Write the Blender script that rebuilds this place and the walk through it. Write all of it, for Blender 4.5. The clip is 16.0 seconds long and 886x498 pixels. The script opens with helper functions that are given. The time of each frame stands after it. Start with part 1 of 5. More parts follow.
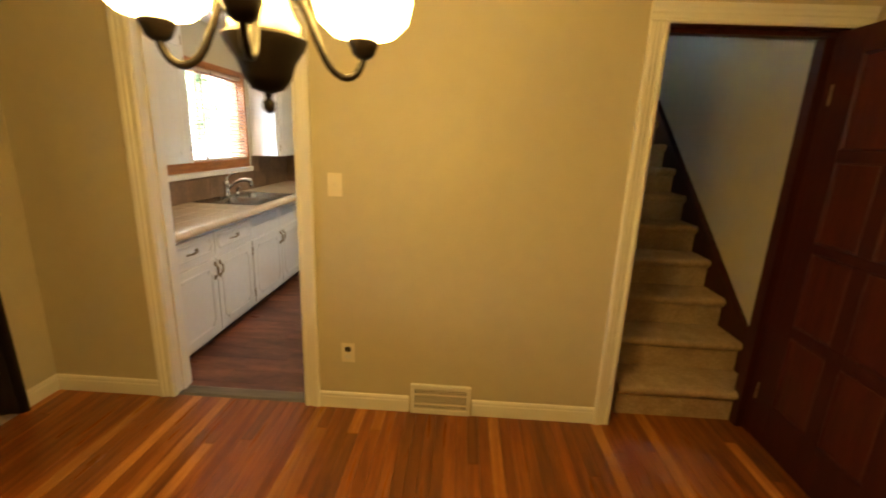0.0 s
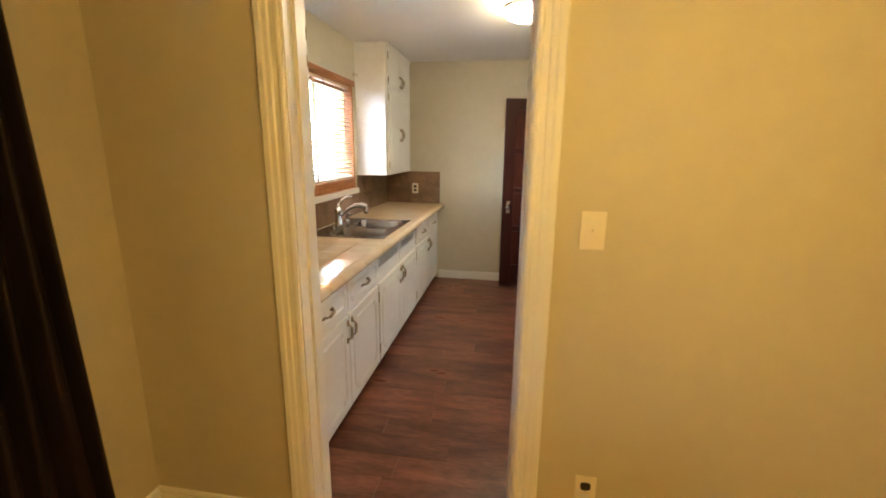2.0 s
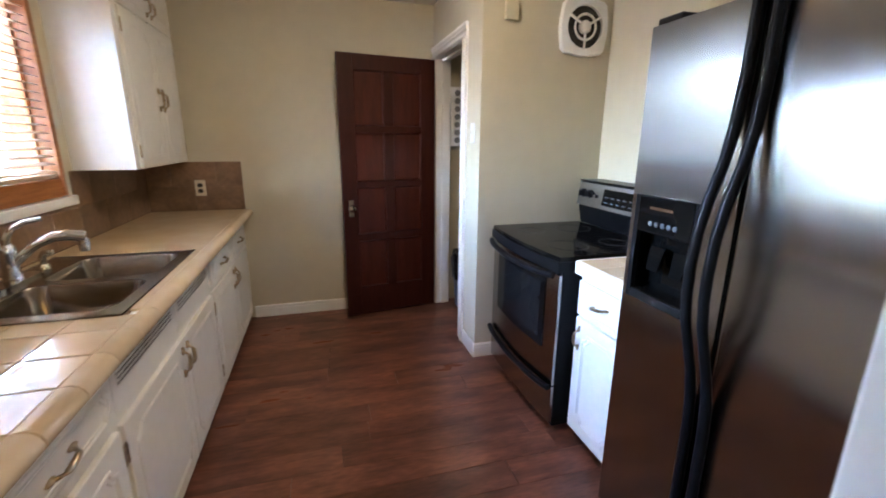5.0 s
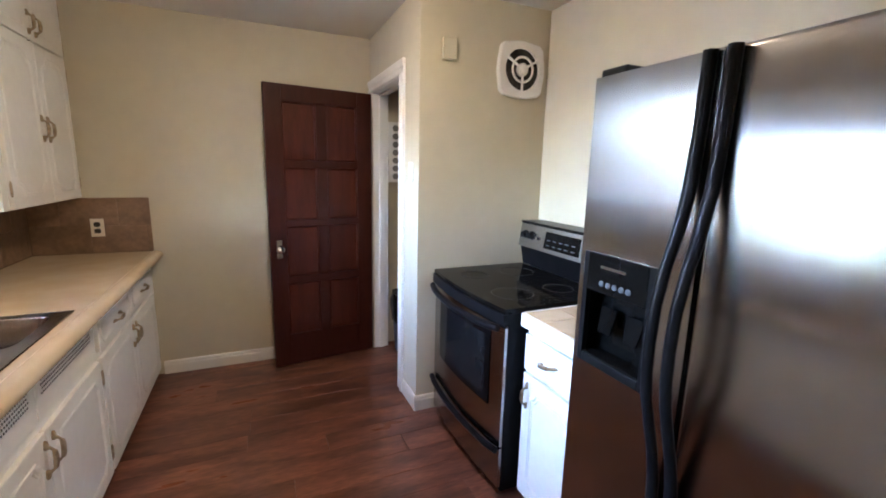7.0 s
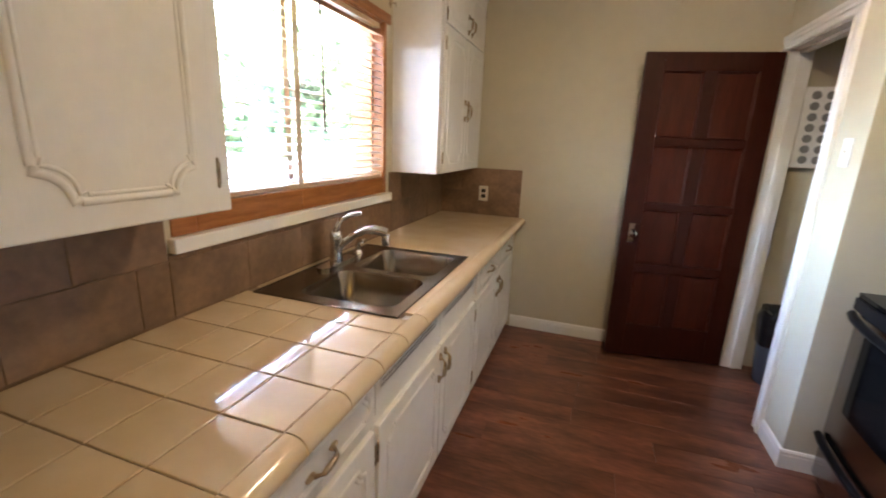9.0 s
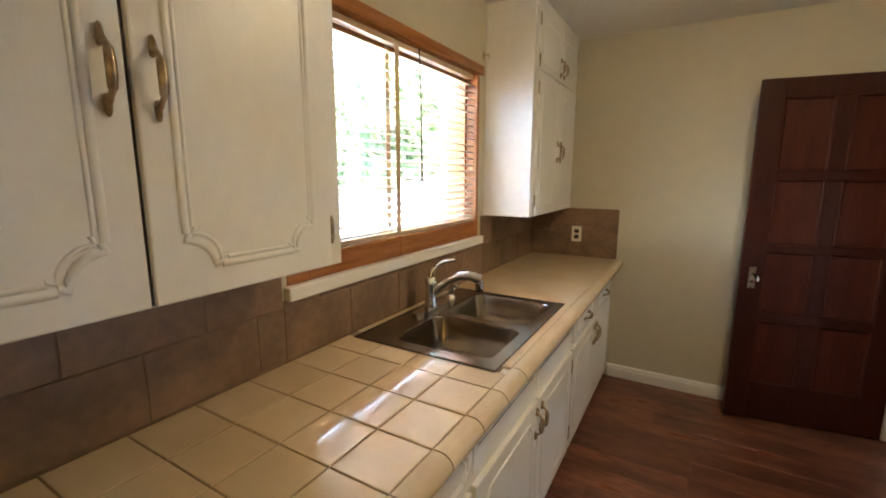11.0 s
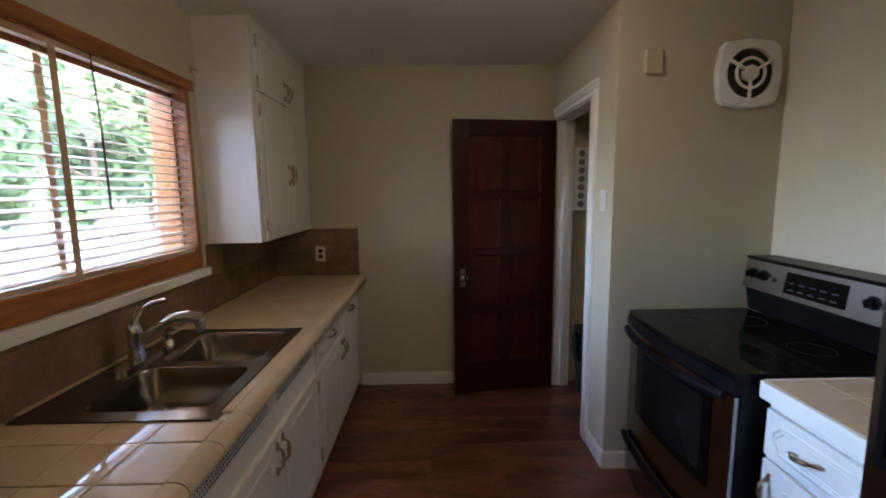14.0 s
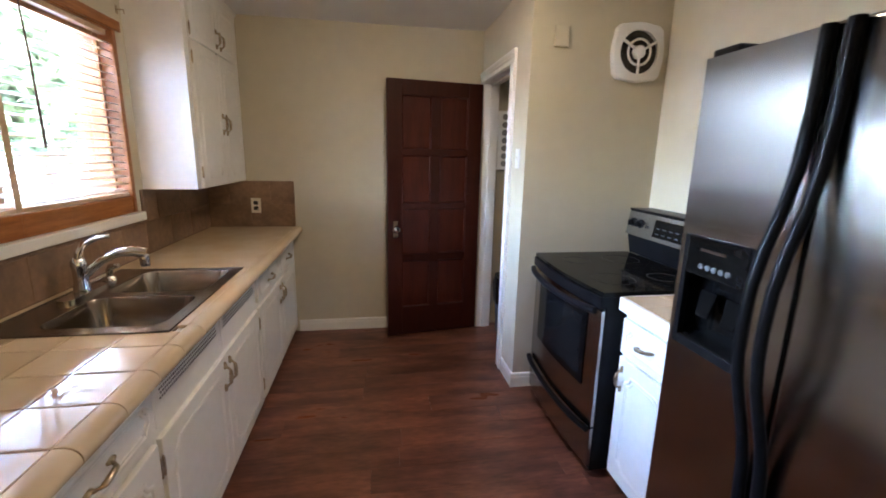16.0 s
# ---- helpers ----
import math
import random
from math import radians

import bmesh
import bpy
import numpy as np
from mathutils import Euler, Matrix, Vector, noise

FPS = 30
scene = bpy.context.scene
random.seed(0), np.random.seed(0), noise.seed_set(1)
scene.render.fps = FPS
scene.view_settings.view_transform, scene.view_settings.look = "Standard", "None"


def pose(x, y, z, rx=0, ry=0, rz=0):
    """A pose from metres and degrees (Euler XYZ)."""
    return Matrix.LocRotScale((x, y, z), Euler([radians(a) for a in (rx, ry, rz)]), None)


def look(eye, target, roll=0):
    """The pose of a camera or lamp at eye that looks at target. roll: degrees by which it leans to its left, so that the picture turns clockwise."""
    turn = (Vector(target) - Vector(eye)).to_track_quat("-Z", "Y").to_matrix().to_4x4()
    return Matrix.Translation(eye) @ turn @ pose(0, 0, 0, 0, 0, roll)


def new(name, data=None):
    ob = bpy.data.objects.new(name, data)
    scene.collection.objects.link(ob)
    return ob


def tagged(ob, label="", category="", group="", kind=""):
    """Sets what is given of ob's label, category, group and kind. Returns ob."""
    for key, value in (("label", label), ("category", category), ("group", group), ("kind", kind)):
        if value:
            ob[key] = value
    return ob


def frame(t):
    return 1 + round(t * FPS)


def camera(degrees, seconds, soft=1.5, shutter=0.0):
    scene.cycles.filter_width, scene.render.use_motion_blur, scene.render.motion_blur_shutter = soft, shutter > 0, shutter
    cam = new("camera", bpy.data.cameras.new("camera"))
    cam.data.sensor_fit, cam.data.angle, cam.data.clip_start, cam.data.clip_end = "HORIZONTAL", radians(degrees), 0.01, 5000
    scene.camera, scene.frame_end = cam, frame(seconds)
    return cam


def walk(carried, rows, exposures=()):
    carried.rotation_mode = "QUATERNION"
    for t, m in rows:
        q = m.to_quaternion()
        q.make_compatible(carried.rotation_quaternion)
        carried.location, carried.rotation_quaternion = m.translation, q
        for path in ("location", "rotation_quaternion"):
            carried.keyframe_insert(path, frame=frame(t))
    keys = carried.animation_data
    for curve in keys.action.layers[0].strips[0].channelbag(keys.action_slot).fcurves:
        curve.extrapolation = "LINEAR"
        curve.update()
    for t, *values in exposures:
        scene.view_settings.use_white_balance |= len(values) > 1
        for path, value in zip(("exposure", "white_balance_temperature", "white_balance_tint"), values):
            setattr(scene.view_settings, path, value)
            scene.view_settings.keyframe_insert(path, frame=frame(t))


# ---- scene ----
cam = camera(92.3, 16.0, soft=1.8, shutter=0.4)
PATH = [
    (0, (0.021, 0.466, 1.498), (-0.055, 2.404, 1.006), 2.3),
    (0.5, (-0.234, 0.574, 1.493), (-0.563, 2.466, 0.933), 0.9),
    (1, (-0.489, 0.814, 1.42), (-1.155, 2.606, 0.833), 2.3),
    (1.5, (-0.685, 1.098, 1.459), (-1.293, 2.941, 0.978), 3.7),
    (2, (-0.861, 1.258, 1.497), (-1.171, 3.182, 1.046), 0.6),
    (2.5, (-0.955, 1.498, 1.479), (-1.243, 3.429, 1.044), 0.4),
    (3, (-1.017, 1.739, 1.474), (-1.254, 3.674, 1.023), 1.2),
    (3.5, (-1.112, 1.945, 1.465), (-1.143, 3.888, 0.992), -0.1),
    (4, (-1.124, 2.201, 1.435), (-1.049, 4.139, 0.945), 0.4),
    (4.5, (-1.127, 2.433, 1.415), (-0.8, 4.34, 0.909), 0.1),
    (7, (-1.042, 2.76, 1.489), (-0.247, 4.558, 1.121), 1.4),
    (7.5, (-1.041, 2.797, 1.483), (-0.499, 4.691, 1.138), 1.1),
    (8, (-1.066, 2.827, 1.484), (-0.816, 4.776, 1.115), 1.6),
    (8.5, (-1.16, 2.822, 1.458), (-1.249, 4.764, 0.988), 1.7),
    (9, (-1.197, 2.872, 1.448), (-1.817, 4.709, 0.958), 2.3),
    (11.5, (-1.251, 2.881, 1.52), (-2.25, 4.593, 1.256), 0.7),
    (12, (-1.219, 2.891, 1.554), (-2.122, 4.668, 1.392), 0.0),
    (12.5, (-1.17, 2.904, 1.561), (-1.864, 4.774, 1.41), -0.2),
    (13, (-1.127, 2.909, 1.55), (-1.581, 4.85, 1.389), 0.1),
    (13.5, (-1.093, 2.9, 1.536), (-1.292, 4.878, 1.318), 0.1),
    (14, (-1.09, 2.888, 1.524), (-1.061, 4.871, 1.259), -0.7),
    (14.5, (-1.094, 2.855, 1.521), (-0.922, 4.825, 1.221), 0.1),
    (15, (-1.105, 2.807, 1.486), (-0.824, 4.755, 1.13), 0.9),
    (15.5, (-1.104, 2.732, 1.47), (-0.813, 4.669, 1.065), 0.8),
    (16, (-1.068, 2.608, 1.469), (-0.751, 4.537, 1.046), 1.2),
]
EXPOSURES = [(0, 7.5, 6500, 10), (2.0, 7.65, 6200, 10), (3.0, 7.4, 6200, 10), (4.0, 7.05, 6300, 10), (4.5, 7.1, 5800, 14), (7.0, 7.35, 5700, 18), (7.5, 7.25, 5700, 18), (8.0, 7.3, 5700, 18), (8.5, 7.25, 5750, 18), (9.0, 7.25, 6200, 16), (11.5, 6.85, 6600, 10), (12.0, 6.6, 6600, 10), (12.5, 6.3, 6500, 10), (13.0, 5.95, 6300, 14), (14.0, 5.7, 5950, 18), (14.5, 6.0, 5950, 18), (15.0, 6.35, 5900, 18), (15.5, 6.7, 5850, 18), (16.0, 7.0, 5800, 18)]
walk(cam, [(t, look(eye, target, roll)) for t, eye, target, roll in PATH], EXPOSURES)

# ---- daylight and the strength of the lamps ----
world = bpy.data.worlds.new("world")
scene.world = world
scene.cycles.light_sampling_threshold = 0.0
world.use_nodes = True
wn = world.node_tree
sky = wn.nodes.new("ShaderNodeTexSky")
sky.sky_type, sky.sun_disc = "NISHITA", False
sky.air_density, sky.dust_density, sky.ozone_density = 1.3, 4.0, 2.0
sky.sun_elevation, sky.sun_rotation = radians(52), radians(100)
wn.links.new(sky.outputs[0], wn.nodes["Background"].inputs[0])
wn.nodes["Background"].inputs[1].default_value = 0.15
sun = new("sun", bpy.data.lights.new("sun", "SUN"))
sun.data.energy, sun.data.angle, sun.data.color = 0.5, radians(20), (1.0, 0.985, 0.96)
sun.matrix_world = look((0, 0, 0), (-math.sin(radians(100)) * math.cos(radians(52)), -math.cos(radians(100)) * math.cos(radians(52)), -math.sin(radians(52))))
GLOBE_GLOW, DOME_GLOW = 0.52, 0.55
GLOBE_COLOUR, DOME_COLOUR = (1.0, 0.62, 0.15), (1.0, 0.78, 0.48)

# guides for the sky's light through the two windows
for x, y, z, wide, high in ((-2.51, 4.457, 1.61, 1.20, 0.86), (-2.46, 1.667, 1.50, 0.70, 1.16)):
    daylight = new("window_daylight", bpy.data.lights.new("window_daylight", "AREA"))
    daylight.data.shape, daylight.data.size, daylight.data.size_y = "RECTANGLE", wide, high
    daylight.data.cycles.is_portal = True
    daylight.matrix_world = look((x, y, z), (x + 1, y, z))
# ---- materials ----
def material(name, colour, rough=0.5, metal=0.0, second=None, scale=6.0, stretch=(1, 1, 1), detail=6.0, bump=0.0, bump_scale=60.0,
             bump_stretch=(1, 1, 1), vary=0.0, contrast=(0.35, 0.65), rough_vary=0.0, coat=0.0, island=False, fine=0.0):
    """Two-scale noise colour, bump and gloss variation on a principled surface."""
    m = bpy.data.materials.new(name)
    m.use_nodes = True
    nt = m.node_tree
    n, link = nt.nodes, nt.links.new
    p = n["Principled BSDF"]
    p.inputs["Base Color"].default_value = (*colour, 1)
    p.inputs["Roughness"].default_value, p.inputs["Metallic"].default_value = rough, metal
    p.inputs["Coat Weight"].default_value, p.inputs["Coat Roughness"].default_value = coat, 0.12
    tc = n.new("ShaderNodeTexCoord")
    info = n.new("ShaderNodeObjectInfo")
    where = tc.outputs["Object"]
    if vary:
        shift = n.new("ShaderNodeVectorMath")
        shift.operation = "ADD"
        mul = n.new("ShaderNodeVectorMath")
        mul.operation = "SCALE"
        mul.inputs[0].default_value = (37.0, 23.0, 11.0)
        link(info.outputs["Random"], mul.inputs["Scale"])
        link(where, shift.inputs[0])
        link(mul.outputs[0], shift.inputs[1])
        where = shift.outputs[0]
    colour_out = None
    if second:
        mp = n.new("ShaderNodeMapping")
        mp.inputs["Scale"].default_value = stretch
        link(where, mp.inputs[0])
        noise_1 = n.new("ShaderNodeTexNoise")
        noise_1.inputs["Scale"].default_value, noise_1.inputs["Detail"].default_value = scale, detail
        link(mp.outputs[0], noise_1.inputs[0])
        ramp = n.new("ShaderNodeMapRange")
        ramp.inputs[1].default_value, ramp.inputs[2].default_value = contrast
        link(noise_1.outputs[0], ramp.inputs[0])
        mix = n.new("ShaderNodeMix")
        mix.data_type = "RGBA"
        mix.inputs[6].default_value, mix.inputs[7].default_value = (*colour, 1), (*second, 1)
        link(ramp.outputs[0], mix.inputs[0])
        colour_out = mix.outputs[2]
        if fine:
            noise_3 = n.new("ShaderNodeTexNoise")
            noise_3.inputs["Scale"].default_value, noise_3.inputs["Detail"].default_value = scale * 7, 3
            link(mp.outputs[0], noise_3.inputs[0])
            r3 = n.new("ShaderNodeMapRange")
            r3.inputs[1].default_value, r3.inputs[2].default_value = 0.3, 0.7
            r3.inputs[3].default_value, r3.inputs[4].default_value = 1 - fine, 1 + fine
            link(noise_3.outputs[0], r3.inputs[0])
            sc = n.new("ShaderNodeVectorMath")
            sc.operation = "SCALE"
            link(colour_out, sc.inputs[0])
            link(r3.outputs[0], sc.inputs["Scale"])
            colour_out = sc.outputs[0]
        if rough_vary:
            r2 = n.new("ShaderNodeMapRange")
            r2.inputs[3].default_value, r2.inputs[4].default_value = max(rough - rough_vary, 0.03), rough + rough_vary
            link(noise_1.outputs[0], r2.inputs[0])
            link(r2.outputs[0], p.inputs["Roughness"])
    if vary or island:
        hsv = n.new("ShaderNodeHueSaturation")
        if colour_out:
            link(colour_out, hsv.inputs["Color"])
        else:
            hsv.inputs["Color"].default_value = (*colour, 1)
        src = info.outputs["Random"]
        if island:
            src = n.new("ShaderNodeNewGeometry").outputs["Random Per Island"]
        r4 = n.new("ShaderNodeMapRange")
        r4.inputs[3].default_value, r4.inputs[4].default_value = 1 - (vary or 0.3), 1 + (vary or 0.3)
        link(src, r4.inputs[0])
        link(r4.outputs[0], hsv.inputs["Value"])
        colour_out = hsv.outputs[0]
    if colour_out:
        link(colour_out, p.inputs["Base Color"])
    if bump:
        mp2 = n.new("ShaderNodeMapping")
        mp2.inputs["Scale"].default_value = bump_stretch
        link(where, mp2.inputs[0])
        noise_2 = n.new("ShaderNodeTexNoise")
        noise_2.inputs["Scale"].default_value, noise_2.inputs["Detail"].default_value = bump_scale, 4
        link(mp2.outputs[0], noise_2.inputs[0])
        b = n.new("ShaderNodeBump")
        b.inputs["Strength"].default_value, b.inputs["Distance"].default_value = bump, 0.004
        link(noise_2.outputs[0], b.inputs["Height"])
        link(b.outputs[0], p.inputs["Normal"])
    return m


def glowing(name, colour, strength):
    m = material(name, (0.9, 0.88, 0.82), 0.25)
    p = m.node_tree.nodes["Principled BSDF"]
    p.inputs["Emission Color"].default_value, p.inputs["Emission Strength"].default_value = (*colour, 1), strength
    return m


def clear_glass(name, tint=(1, 1, 1)):
    m = bpy.data.materials.new(name)
    m.use_nodes = True
    p = m.node_tree.nodes["Principled BSDF"]
    p.inputs["Base Color"].default_value = (*tint, 1)
    p.inputs["Transmission Weight"].default_value, p.inputs["Roughness"].default_value, p.inputs["IOR"].default_value = 1.0, 0.0, 1.45
    return m


PAINT = material("wall_paint", (0.57, 0.515, 0.385), 0.55, second=(0.555, 0.50, 0.37), scale=1.7, bump=0.12, bump_scale=140, fine=0.02)
CEILING = material("ceiling_paint", (0.80, 0.785, 0.755), 0.8, second=(0.77, 0.75, 0.715), scale=2.0, bump=0.25, bump_scale=90)
TRIM = material("trim_paint", (0.82, 0.80, 0.75), 0.35, second=(0.79, 0.765, 0.705), scale=5, contrast=(0.4, 0.8), bump=0.04, bump_scale=60, bump_stretch=(1, 1, 0.1))
CABINET = material("cabinet_paint", (0.80, 0.785, 0.745), 0.33, second=(0.775, 0.755, 0.705), scale=4, bump=0.06, bump_scale=45, bump_stretch=(2.5, 2.5, 0.4), fine=0.02)
# near-black that stands in for shade under and between the cabinet fronts
GAP_SHADE = material("painted_shade_wood", (0.05, 0.03, 0.018), 0.8, second=(0.03, 0.02, 0.012))
PINE = material("orange_pine", (0.42, 0.165, 0.045), 0.35, second=(0.28, 0.095, 0.022), scale=9, stretch=(3, 0.5, 6), bump=0.08, bump_scale=70, bump_stretch=(3, 0.3, 3), fine=0.12)
SLAT = material("blind_slat_wood", (0.61, 0.44, 0.29), 0.4, second=(0.52, 0.35, 0.20), scale=10, stretch=(1, 0.2, 1))
MAHOGANY = material("mahogany", (0.048, 0.0095, 0.005), 0.42, second=(0.036, 0.007, 0.004), scale=5, stretch=(5, 5, 0.5), bump=0.06, bump_scale=60, bump_stretch=(4, 4, 0.2), fine=0.15, coat=0.06)
MAHOGANY_PANEL = material("mahogany_panel", (0.075, 0.0155, 0.007), 0.38, second=(0.052, 0.010, 0.005), scale=4, stretch=(5, 5, 0.5), bump=0.05, bump_scale=60, bump_stretch=(4, 4, 0.2), fine=0.15, coat=0.06)
VINYL = material("walnut_plank", (0.215, 0.084, 0.052), 0.30, second=(0.092, 0.033, 0.021), scale=3.0, stretch=(0.9, 3.6, 1), contrast=(0.36, 0.64), vary=0.20, bump=0.06, bump_scale=40, bump_stretch=(0.5, 7, 1), rough_vary=0.07, fine=0.25)
OAK = material("amber_floor_strip", (0.305, 0.093, 0.0125), 0.30, second=(0.165, 0.040, 0.0055), scale=4, stretch=(8, 0.5, 1), vary=0.32, bump=0.06, bump_scale=50, bump_stretch=(8, 0.4, 1), rough_vary=0.08, fine=0.15, coat=0.3)
OAK_PALE = material("honey_floor_strip", (0.52, 0.22, 0.045), 0.30, second=(0.36, 0.12, 0.02), scale=4, stretch=(8, 0.5, 1), vary=0.25, bump=0.06, bump_scale=50, bump_stretch=(8, 0.4, 1), rough_vary=0.08, fine=0.15, coat=0.3)
HOLE = material("grey_hole", (0.22, 0.215, 0.20), 0.7, second=(0.17, 0.165, 0.155), scale=20)
UNDER = material("floor_gap", (0.02, 0.009, 0.005), 0.7, second=(0.012, 0.006, 0.004))
TILE = material("counter_tile", (0.64, 0.51, 0.35), 0.05, second=(0.59, 0.455, 0.295), scale=7, vary=0.05, bump=0.025, bump_scale=14, rough_vary=0.025)
GROUT = material("brown_grout", (0.27, 0.19, 0.12), 0.85, second=(0.20, 0.14, 0.085), scale=25)
SPLASH = material("brown_stone_tile", (0.265, 0.162, 0.096), 0.42, second=(0.165, 0.102, 0.062), scale=5, vary=0.08, bump=0.15, bump_scale=30, fine=0.15, rough_vary=0.12)
SPLASH_GROUT = material("taupe_grout", (0.215, 0.137, 0.086), 0.85, second=(0.17, 0.11, 0.07), scale=25)
STEEL = material("brushed_steel", (0.39, 0.38, 0.385), 0.20, 1.0, second=(0.35, 0.335, 0.335), scale=2.0, rough_vary=0.0, fine=0.03)
STEEL.node_tree.nodes["Principled BSDF"].inputs["Anisotropic"].default_value = 0.8
SINK = material("sink_steel", (0.34, 0.30, 0.265), 0.20, 1.0, second=(0.25, 0.22, 0.195), scale=6, bump=0.03, bump_scale=90, bump_stretch=(1, 8, 1), rough_vary=0.10)
CHROME = material("chrome", (0.60, 0.60, 0.61), 0.03, 1.0, second=(0.74, 0.74, 0.74), scale=20)
BRASS = material("antique_brass", (0.47, 0.38, 0.26), 0.30, 1.0, second=(0.24, 0.18, 0.12), scale=40, contrast=(0.4, 0.7))
BLACK = material("black_plastic", (0.005, 0.005, 0.006), 0.30, second=(0.008, 0.008, 0.009), scale=12, bump=0.05, bump_scale=200)
BLACK_GLASS = material("black_glass", (0.003, 0.003, 0.003), 0.06, second=(0.005, 0.005, 0.005), scale=3, rough_vary=0.04)
DARK_GLASS = material("oven_window", (0.007, 0.007, 0.007), 0.08, second=(0.012, 0.012, 0.012), scale=4)
PLATE = material("ivory_plastic", (0.82, 0.76, 0.64), 0.35, second=(0.78, 0.71, 0.58), scale=10)
WHITE_PLASTIC = material("white_plastic", (0.80, 0.79, 0.76), 0.35, second=(0.74, 0.72, 0.68), scale=10)
DARK = material("dark_slot", (0.02, 0.018, 0.015), 0.6, second=(0.03, 0.025, 0.02))
# dark mottled brown behind the fan grille and the register slats
FAN_DARK = material("dark_brown_recess", (0.055, 0.045, 0.036), 0.7, second=(0.03, 0.025, 0.02), scale=40)
CURTAIN = material("brown_curtain", (0.026, 0.014, 0.013), 0.55, second=(0.016, 0.009, 0.009), scale=8, stretch=(1, 1, 0.2), bump=0.2, bump_scale=260)
CARPET = material("tan_carpet", (0.48, 0.35, 0.225), 0.95, second=(0.40, 0.285, 0.18), scale=10, bump=0.8, bump_scale=260, fine=0.15)
IRON = material("dark_iron", (0.003, 0.0022, 0.002), 0.42, 0.0, second=(0.006, 0.004, 0.003), scale=18)
IVORY_GOLD = material("ivory_gold_glaze", (0.46, 0.38, 0.28), 0.4, second=(0.20, 0.13, 0.07), scale=14, contrast=(0.45, 0.7))
METAL_STRIP = material("threshold_strip", (0.23, 0.20, 0.16), 0.45, 0.6, second=(0.15, 0.13, 0.10), scale=12, stretch=(0.3, 4, 1))
VINYL_FRAME = material("window_vinyl", (0.70, 0.73, 0.74), 0.35, second=(0.62, 0.66, 0.68), scale=6)
BRICK = material("red_brick", (0.20, 0.065, 0.045), 0.85, second=(0.11, 0.042, 0.032), scale=9, vary=0.30, bump=0.4, bump_scale=60, fine=0.2)
MORTAR = material("pale_mortar", (0.74, 0.72, 0.69), 0.9, second=(0.62, 0.60, 0.57), scale=20)
LAWN = material("lawn", (0.075, 0.115, 0.03), 0.9, second=(0.05, 0.085, 0.02), scale=3, bump=0.6, bump_scale=30, fine=0.2)
CONCRETE = material("pale_concrete", (0.28, 0.28, 0.275), 0.85, second=(0.23, 0.23, 0.225), scale=2.5, bump=0.2, bump_scale=70, fine=0.08)
LEAF = material("leaf", (0.105, 0.16, 0.070), 0.6, second=(0.080, 0.13, 0.052), scale=2, island=True)
leaf_nodes = LEAF.node_tree.nodes      # thin leaves let half of the light through
through_leaf, leaf_mix = leaf_nodes.new("ShaderNodeBsdfTranslucent"), leaf_nodes.new("ShaderNodeMixShader")
through_leaf.inputs[0].default_value, leaf_mix.inputs[0].default_value = (0.27, 0.36, 0.22, 1), 0.5
LEAF.node_tree.links.new(leaf_nodes["Principled BSDF"].outputs[0], leaf_mix.inputs[1])
LEAF.node_tree.links.new(through_leaf.outputs[0], leaf_mix.inputs[2])
LEAF.node_tree.links.new(leaf_mix.outputs[0], leaf_nodes["Material Output"].inputs[0])
BARK = material("bark", (0.11, 0.08, 0.06), 0.9, second=(0.06, 0.045, 0.035), scale=10, stretch=(3, 3, 0.5), bump=0.6, bump_scale=30)
BIN_BAG = material("black_bag", (0.012, 0.012, 0.013), 0.25, second=(0.02, 0.02, 0.02), scale=20, bump=0.5, bump_scale=35)
BIN_GREY = material("bin_plastic", (0.07, 0.075, 0.085), 0.45, second=(0.055, 0.06, 0.07), scale=8)
SIDING = material("painted_siding", (0.60, 0.58, 0.53), 0.6, second=(0.54, 0.52, 0.48), scale=3)
for m, level in ((BLACK, 0.09), (BLACK_GLASS, 0.11), (DARK_GLASS, 0.1), (IRON, 0.08), (MAHOGANY, 0.22), (MAHOGANY_PANEL, 0.25)):
    m.node_tree.nodes["Principled BSDF"].inputs["Specular IOR Level"].default_value = level
GLASS = clear_glass("window_glass")
# grey tint put in to dim the porch view and the incoming daylight
TINTED = bpy.data.materials.new("view_dimming_glass")
TINTED.use_nodes = True
tn = TINTED.node_tree
clear, gloss, mix, fresnel = (tn.nodes.new("ShaderNode" + k) for k in ("BsdfTransparent", "BsdfGlossy", "MixShader", "Fresnel"))
clear.inputs[0].default_value, gloss.inputs["Roughness"].default_value, fresnel.inputs[0].default_value = (0.29, 0.31, 0.335, 1), 0.02, 1.45
tn.links.new(fresnel.outputs[0], mix.inputs[0])
tn.links.new(clear.outputs[0], mix.inputs[1])
tn.links.new(gloss.outputs[0], mix.inputs[2])
tn.links.new(mix.outputs[0], tn.nodes["Material Output"].inputs[0])
GLOBE = glowing("lit_globe", GLOBE_COLOUR, GLOBE_GLOW)
DOME = glowing("lit_dome", DOME_COLOUR, DOME_GLOW)

# ---- mesh helpers ----
def box(bm, x0, x1, y0, y1, z0, z1, bevel=0.0, segments=2):
    made = bmesh.ops.create_cube(bm, size=1.0, matrix=Matrix.Translation(((x0 + x1) / 2, (y0 + y1) / 2, (z0 + z1) / 2)) @ Matrix.Diagonal((abs(x1 - x0), abs(y1 - y0), abs(z1 - z0), 1)))
    if bevel:
        edges = {e for v in made["verts"] for e in v.link_edges}
        bmesh.ops.bevel(bm, geom=list(edges), offset=bevel, segments=segments, profile=0.5, affect="EDGES")
    return bm


def boxes(*rows, bevel=0.0):
    bm = bmesh.new()
    for r in rows:
        box(bm, *r, bevel=bevel)
    return bm


